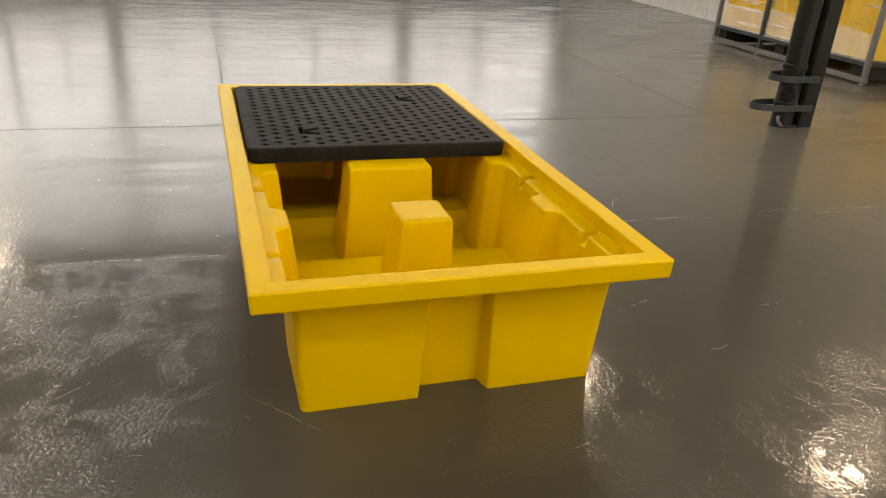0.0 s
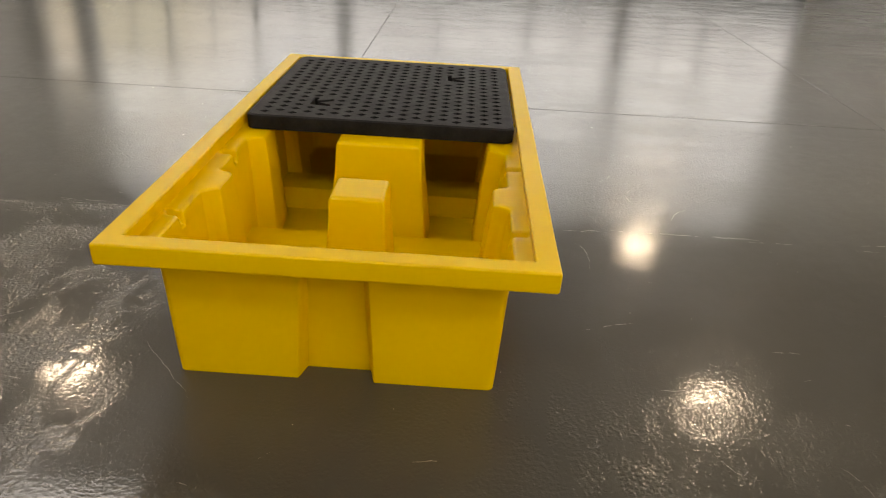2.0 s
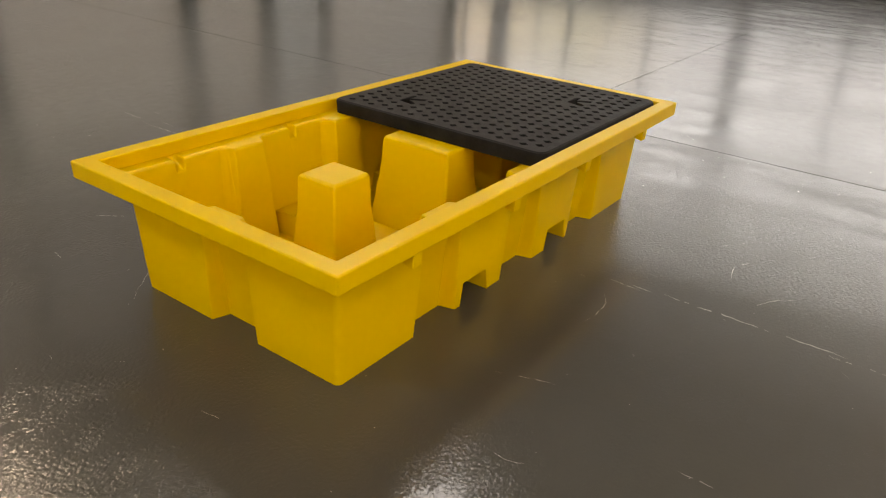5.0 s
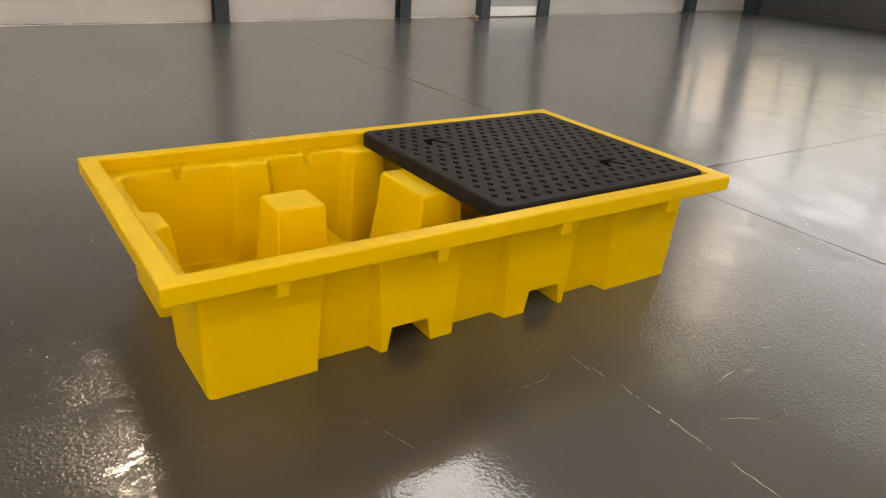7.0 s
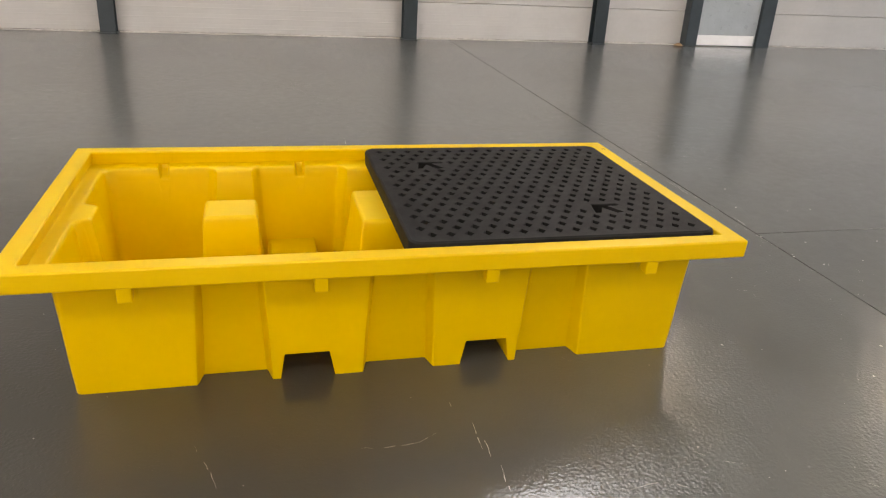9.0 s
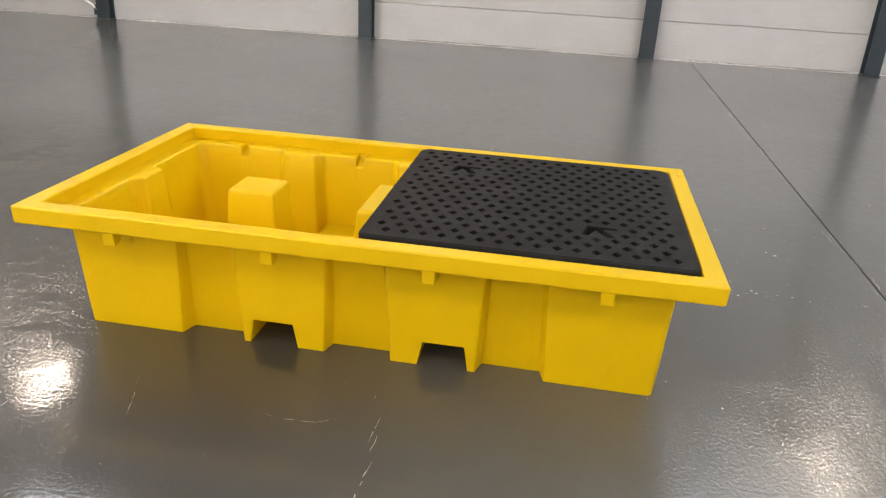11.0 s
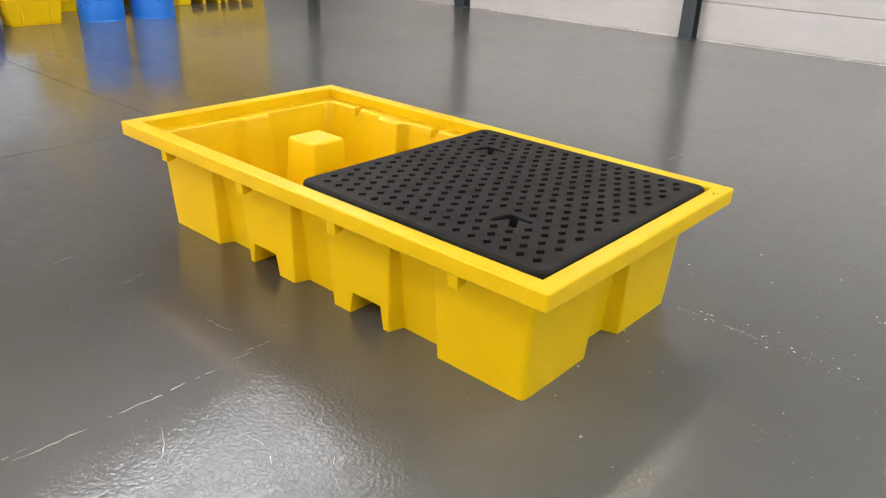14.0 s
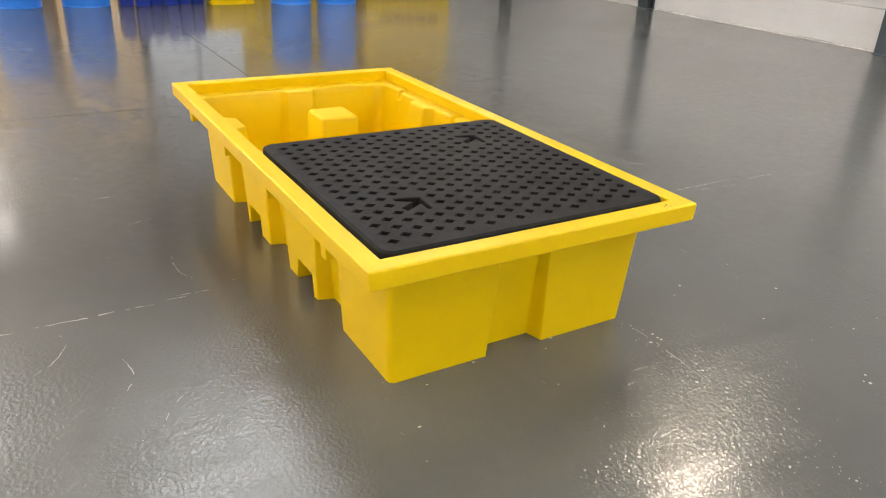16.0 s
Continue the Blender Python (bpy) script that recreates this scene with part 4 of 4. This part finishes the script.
# ---- drums, cans and bins against the far end ----
def drum():
    d = empty("drum", "bright blue steel drum standing on the floor", "drum", (0, 0, 0.0005), "blue drums")
    R = 0.286
    prof = [(0.0, 0.014), (R - 0.008, 0.014), (R - 0.006, 0.0), (R + 0.003, 0.0), (R + 0.003, 0.014), (R - 0.002, 0.02), (R, 0.03), (R, 0.285), (R + 0.010, 0.295), (R + 0.010, 0.305), (R, 0.315),
            (R, 0.565), (R + 0.010, 0.575), (R + 0.010, 0.585), (R, 0.595), (R, 0.85), (R - 0.002, 0.86), (R + 0.004, 0.866), (R + 0.004, 0.88), (R - 0.008, 0.88), (R - 0.010, 0.862), (0.0, 0.862)]
    part("body", revolve(prof, 48), M_BLUE, d)
    part("bung", revolve([(0.0, 0.878), (0.03, 0.878), (0.034, 0.872), (0.034, 0.8625), (0.0, 0.8625)], 14, 0.19, 0.0), M_SILVER, d)
    part("bung", revolve([(0.0, 0.874), (0.016, 0.874), (0.018, 0.8625), (0.0, 0.8625)], 12, -0.2, 0.05), M_SILVER, d)
    return d


d0 = drum()
spots = [(-6.64, 3.75, 10), (-6.72, 3.07, 75), (-6.92, 0.38, 140), (-6.94, -0.42, 200)]
d0.matrix_basis = pose(spots[0][0], spots[0][1], 0.0005, 0, 0, spots[0][2])
for dx, dy, da in spots[1:]:
    copy_thing(d0, pose(dx, dy, 0.0005, 0, 0, da))


def jerrycan():
    j = empty("jerrycan", "dark blue plastic jerrycan standing on the floor", "jerrycan", (0, 0, 0.0005), "blue jerrycans")
    bm = bmesh.new()
    rings = []
    for s, z in ((0.94, 0.0), (1.0, 0.015), (1.0, 0.36), (0.97, 0.40), (0.7, 0.435)):
        rings.append([bm.verts.new((px * s, py * s, z)) for px, py in rounded_rect(-0.13, 0.13, -0.085, 0.085, 0.04, 4)])
    for a, b in zip(rings, rings[1:]):
        for k in range(len(a)):
            k2 = (k + 1) % len(a)
            bm.faces.new((a[k], a[k2], b[k2], b[k]))
    bm.faces.new(rings[0])
    bm.faces.new(rings[-1])
    part("body", bm, M_NAVY, j)
    part("handle", tube([(-0.05, 0, 0.435), (-0.045, 0, 0.475), (0.03, 0, 0.48), (0.045, 0, 0.435)], 0.014, 8), M_NAVY, j)
    part("cap", revolve([(0.0, 0.47), (0.024, 0.47), (0.026, 0.462), (0.026, 0.434), (0.0, 0.434)], 14, 0.075, 0), M_BACK, j, "black screw cap")
    return j


j0 = jerrycan()
cans = [(-6.92, 0.86), (-6.80, 1.045), (-6.93, 1.23), (-6.81, 1.41), (-6.90, 1.60), (-6.94, 1.775)]
j0.matrix_basis = pose(cans[0][0], cans[0][1], 0.0005, 0, 0, 2)
for i, (cx, cy) in enumerate(cans[1:]):
    copy_thing(j0, pose(cx, cy, 0.0005, 0, 0, (-3, 4, 1, -2, 3)[i]))

binob = empty("storage_bin", "yellow plastic storage bin with rolled rim, filled with bottles", "bin", (-6.80, 2.215, 0.0005))
bm = bmesh.new()
rings = []
for s, z in ((0.86, 0.0), (0.88, 0.012), (1.0, 0.30), (1.06, 0.302), (1.06, 0.33), (0.985, 0.33), (0.86, 0.02)):
    rings.append([bm.verts.new((px * s, py * s, z)) for px, py in rounded_rect(-0.19, 0.19, -0.335, 0.335, 0.035, 4)])
for a, b in zip(rings, rings[1:]):
    for k in range(len(a)):
        k2 = (k + 1) % len(a)
        bm.faces.new((a[k], a[k2], b[k2], b[k]))
bm.faces.new(rings[0])
bm.faces.new(rings[-1])
part("body", bm, M_YELLOW, binob)
for ry in (-0.17, 0.17):
    part("rib", boxes((0.172, 0.196, ry - 0.012, ry + 0.012, 0.02, 0.298)), M_YELLOW, binob, bevel=0.003)
M_WHITE = mat("white_plastic", (0.75, 0.75, 0.73), 0.4)
bt0 = empty("bottle", "blue and white plastic bottle standing in the yellow bin", "bottle", (-6.80, 2.0, 0.022), "bottles in the bin")
part("body", revolve([(0.0, 0.0), (0.05, 0.0), (0.055, 0.01), (0.055, 0.26), (0.025, 0.31), (0.02, 0.33), (0.0, 0.33)], 16), M_NAVY, bt0)
part("cap", revolve([(0.0, 0.375), (0.022, 0.375), (0.024, 0.3305), (0.0, 0.3305)], 12), M_WHITE, bt0, "white screw cap")
for bx, by in ((-6.72, 2.13), (-6.88, 2.22), (-6.74, 2.33), (-6.86, 2.42), (-6.9, 2.08)):
    copy_thing(bt0, pose(bx, by, 0.022, 0, 0, 40 * by))


def stacked_bund(x, y, z, level):
    """A low yellow bund lying in the stack: legs with gaps between, rim above."""
    s = empty("stacked_bund", "yellow plastic bund lying in a stack of bunds", "bund", (x, y, z), "stack of yellow bunds")
    D, WY, HH = 1.2, 1.58, 0.36
    part("tray", boxes((-D, 0.0, 0.0, WY, 0.11, HH - 0.05)), M_YELLOW, s, bevel=0.012)
    part("rim", boxes((-D - 0.025, 0.028, -0.028, WY + 0.028, HH - 0.0495, HH)), M_YELLOW, s, bevel=0.008)
    for ly0, ly1 in ((0.0, 0.24), (0.42, 0.50), (0.68, 0.76), (0.82, 0.90), (1.08, 1.16), (1.34, 1.58)):
        part("leg", boxes((-D + 0.02, -0.012, ly0 + 0.012, ly1 - 0.012, 0.0, 0.1095)), M_YELLOW, s, bevel=0.008)
    for ly in (0.33, 0.79, 1.25):
        part("rib", boxes((0.0005, 0.018, ly - 0.02, ly + 0.02, 0.115, HH - 0.052)), M_YELLOW, s, bevel=0.004)
    return s


b0_ = stacked_bund(-7.50, 4.63, 0.0005, 0)
for lev in range(1, 7):
    copy_thing(b0_, pose(-7.50 + 0.01 * (lev % 2), 4.63 + 0.012 * ((lev * 2) % 3), 0.0005 + lev * 0.361))
for lev in range(0, 4):
    copy_thing(b0_, pose(-7.62, 2.92 + 0.01 * (lev % 2), 0.0005 + lev * 0.361))

# ---- boxed goods on timber pallets behind the drums ----
def timber_pallet(x, y, label):
    t = empty("timber_pallet", label, "pallet", (x, y, 0.0005), "timber pallets")
    for k in range(5):
        part("deck_board", boxes((-0.5, 0.5, 0.0 + k * 0.275, 0.1 + k * 0.275, 0.112, 0.134)), M_WOOD, t, bevel=0.003)
    for px in (-0.5, -0.05, 0.4):
        part("bearer", boxes((px, px + 0.1, 0.0, 1.2, 0.0, 0.1115)), M_WOOD, t, bevel=0.003)
    return t


tp0 = timber_pallet(-9.9, -2.7, "weathered timber pallet on the floor carrying cardboard boxes")
for py in (-1.25, 0.2):
    copy_thing(tp0, pose(-9.9, py, 0.0005))
cb0 = empty("cardboard_box", "brown cardboard box with taped flaps, stacked on a timber pallet", "box", (-9.9, -2.7, 0.136), "stacked cardboard boxes")
part("carton", boxes((-0.48, 0.48, 0.01, 0.58, 0.0, 0.49)), M_CARD, cb0, bevel=0.006)
part("tape", boxes((0.4805, 0.4825, 0.27, 0.32, 0.3, 0.488), (-0.48, 0.482, 0.27, 0.32, 0.4905, 0.4925)), M_WHITE, cb0, "pale packing tape")
for py in (-2.7, -1.25, 0.2):
    for r in range(5):
        for c in range(2):
            if (py, r, c) != (-2.7, 0, 0):
                copy_thing(cb0, pose(-9.9 + 0.012 * ((r + c) % 2), py + c * 0.6, 0.136 + r * 0.495))

# ---- window band in the west wall ----
win_w = tagged(new("window_2"), "bright window band with slim white frames", "window", kind="structure")
win_w.location = (X_WEST, 0, 0)
M_PANE_DIM = glow("shaded_pane", (0.9, 0.96, 1.0), DAY * 0.25)
for k in range(3):
    y0 = 1.75 + k * 0.95
    part("window_frame", boxes((0.0, 0.05, y0 - 0.05, y0, 0.9, 2.6), (0.0, 0.05, y0, y0 + 0.9, 2.55, 2.6), (0.0, 0.05, y0, y0 + 0.9, 0.9, 0.95), (0.0, 0.04, y0, y0 + 0.9, 1.7, 1.74)), M_PANEL, win_w)
    part("pane", boxes((0.0, 0.012, y0 + 0.004, y0 + 0.896, 0.955, 2.545)), M_PANE_DIM, win_w, "glowing frosted pane")
part("window_frame", boxes((0.0, 0.05, 4.55, 4.6, 0.9, 2.6)), M_PANEL, win_w)
wall_col = empty("steel_column", "dark grey steel column standing by the far wall", "column", (-10.4, 1.55, 0))
part("flange", boxes((-0.1, 0.1, -0.13, -0.115, 0.0, Z_ROOF)), M_STEEL, wall_col, bevel=0.003)
part("flange", boxes((-0.1, 0.1, 0.115, 0.13, 0.0, Z_ROOF)), M_STEEL, wall_col, bevel=0.003)
part("web", boxes((-0.01, 0.01, -0.1145, 0.1145, 0.0, Z_ROOF)), M_STEEL, wall_col)


# ---- wear on the floor: scratches, chips, filler along old joints ----
def strokes(lines, name, label, material):
    """Thin, uneven raised strips: (x, y, heading, length, bend, width)."""
    bm = bmesh.new()
    rng = random.Random(5)
    for x, y, a, ln, bend, wd in lines:
        n = max(3, int(ln / 0.018))
        prev = None
        a0 = a
        for i in range(n + 1):
            f = i / n
            ww = 0.75 * wd * math.sin(math.pi * (0.08 + 0.84 * f)) * rng.uniform(0.35, 1.25)
            px, py = -math.sin(a) * ww, math.cos(a) * ww
            cur = (bm.verts.new((x + px, y + py, 0.0012)), bm.verts.new((x - px, y - py, 0.0012)))
            if prev and rng.random() > 0.25:
                bm.faces.new((prev[0], prev[1], cur[1], cur[0]))
            prev = cur
            x, y = x + math.cos(a) * ln / n, y + math.sin(a) * ln / n
            a = a0 + bend * f + rng.uniform(-0.22, 0.22)
    ob = part(name, bm, material, smooth=False)
    return tagged(ob, label, "floor wear", kind="stuff")


rng = random.Random(11)
LINES = []
for i in range(230):
    x_, y_ = rng.uniform(-2.2, 5.5), rng.uniform(-2.6, 3.6)
    if rng.random() < 0.3:
        x_, y_ = rng.uniform(-6, 9), rng.uniform(-5, 7)
    LINES.append((x_, y_, rng.choice((0.9, 1.1, 2.4, 0.2, rng.uniform(0, 6.3))), rng.uniform(0.01, 0.06) if rng.random() < 0.9 else rng.uniform(0.06, 0.16), rng.uniform(-0.8, 0.8) if rng.random() < 0.8 else rng.uniform(-3, 3), rng.uniform(0.0004, 0.0010)))
LINES += [(1.43, -1.12, 1.57, 0.22, 0.0, 0.003), (1.43, -0.84, 1.57, 0.42, 0.0, 0.004), (1.42, -0.38, 1.57, 0.1, 0.0, 0.002), (1.45, -1.9, 1.57, 0.3, 0.0, 0.0015), (1.35, 1.35, 1.57, 0.8, 0.0, 0.003), (1.35, 2.3, 1.57, 0.7, 0.0, 0.002),
          (2.2, -0.55, 2.6, 0.18, -0.5, 0.0015), (3.45, 1.3, 1.4, 0.2, 0.2, 0.002),
          (0.21, -0.40, 4.7, 0.10, 0.9, 0.0015), (-0.08, -0.49, 3.5, 0.16, 1.4, 0.0008),
          (1.28, -0.24, 3.6, 0.26, -0.8, 0.0014), (0.02, 1.08, 0.75, 0.36, 0.0, 0.001), (0.54, -0.18, 5.1, 0.22, 0.0, 0.0012), (0.48, -0.85, 4.6, 0.10, 0.0, 0.0014),
          (-0.20, 0.38, 4.8, 0.09, 0.0, 0.0012), (0.37, 1.89, 5.4, 0.15, 0.3, 0.0016), (0.06, 1.68, 4.5, 0.07, 0.4, 0.0012), (1.98, -0.62, 2.6, 0.22, 1.2, 0.0024), (1.75, -0.86, 2.2, 0.2, 1.0, 0.002), (2.35, 1.15, -0.05, 0.42, 0.0, 0.002)]
for k in range(26):                                # broken edges of the sawn joint and of the old seam
    LINES.append((3.45 + rng.choice((-0.008, 0.008, -0.03)), rng.uniform(-4.5, 6.5), 1.57, rng.uniform(0.06, 0.4), 0.0, rng.uniform(0.001, 0.0024)))
    if k < 14:
        LINES.append((1.39 + rng.uniform(-0.02, 0.03), rng.uniform(-2.6, -0.2) if k % 3 else rng.uniform(1.35, 3.2), 1.57, rng.uniform(0.05, 0.3), 0.0, rng.uniform(0.001, 0.002)))
strokes(LINES, "floor_scratches", "pale scratches and scuffs in the glossy floor paint", M_SCRATCH)
CRACKS = [(3.375 + 0.004 * k, 1.3 - 0.9 * k, -1.57, 0.88, 0.0, 0.0022) for k in range(4)] + [(3.47, 3.4 - 0.7 * k, -1.57, 0.5, 0.0, 0.003) for k in range(7)]
strokes(CRACKS, "floor_cracks", "thin dark cracks beside the sawn floor joint", M_JOINT)
bm = bmesh.new()
for i in range(560):
    x_, y_ = (rng.uniform(-2.5, 6), rng.uniform(-3, 5)) if i % 3 else (rng.gauss(3.2, 0.7), rng.gauss(1.0, 0.9))
    if i >= 420:
        x_, y_ = rng.uniform(2.35, 3.45), 1.14 + rng.gauss(0, 0.035)
    r_ = rng.uniform(0.0008, 0.003) if i % 9 else rng.uniform(0.004, 0.008)
    k0 = rng.uniform(0, 6)
    vs = [bm.verts.new((x_ + r_ * rng.uniform(0.6, 1.2) * math.cos(k0 + k * 1.26), y_ + r_ * rng.uniform(0.6, 1.2) * math.sin(k0 + k * 1.26), 0.0014)) for k in range(5)]
    bm.faces.new(vs)
tagged(part("floor_chips", bm, M_SCRATCH, smooth=False), "pale specks and chips scattered on the floor paint", "floor wear", kind="stuff")
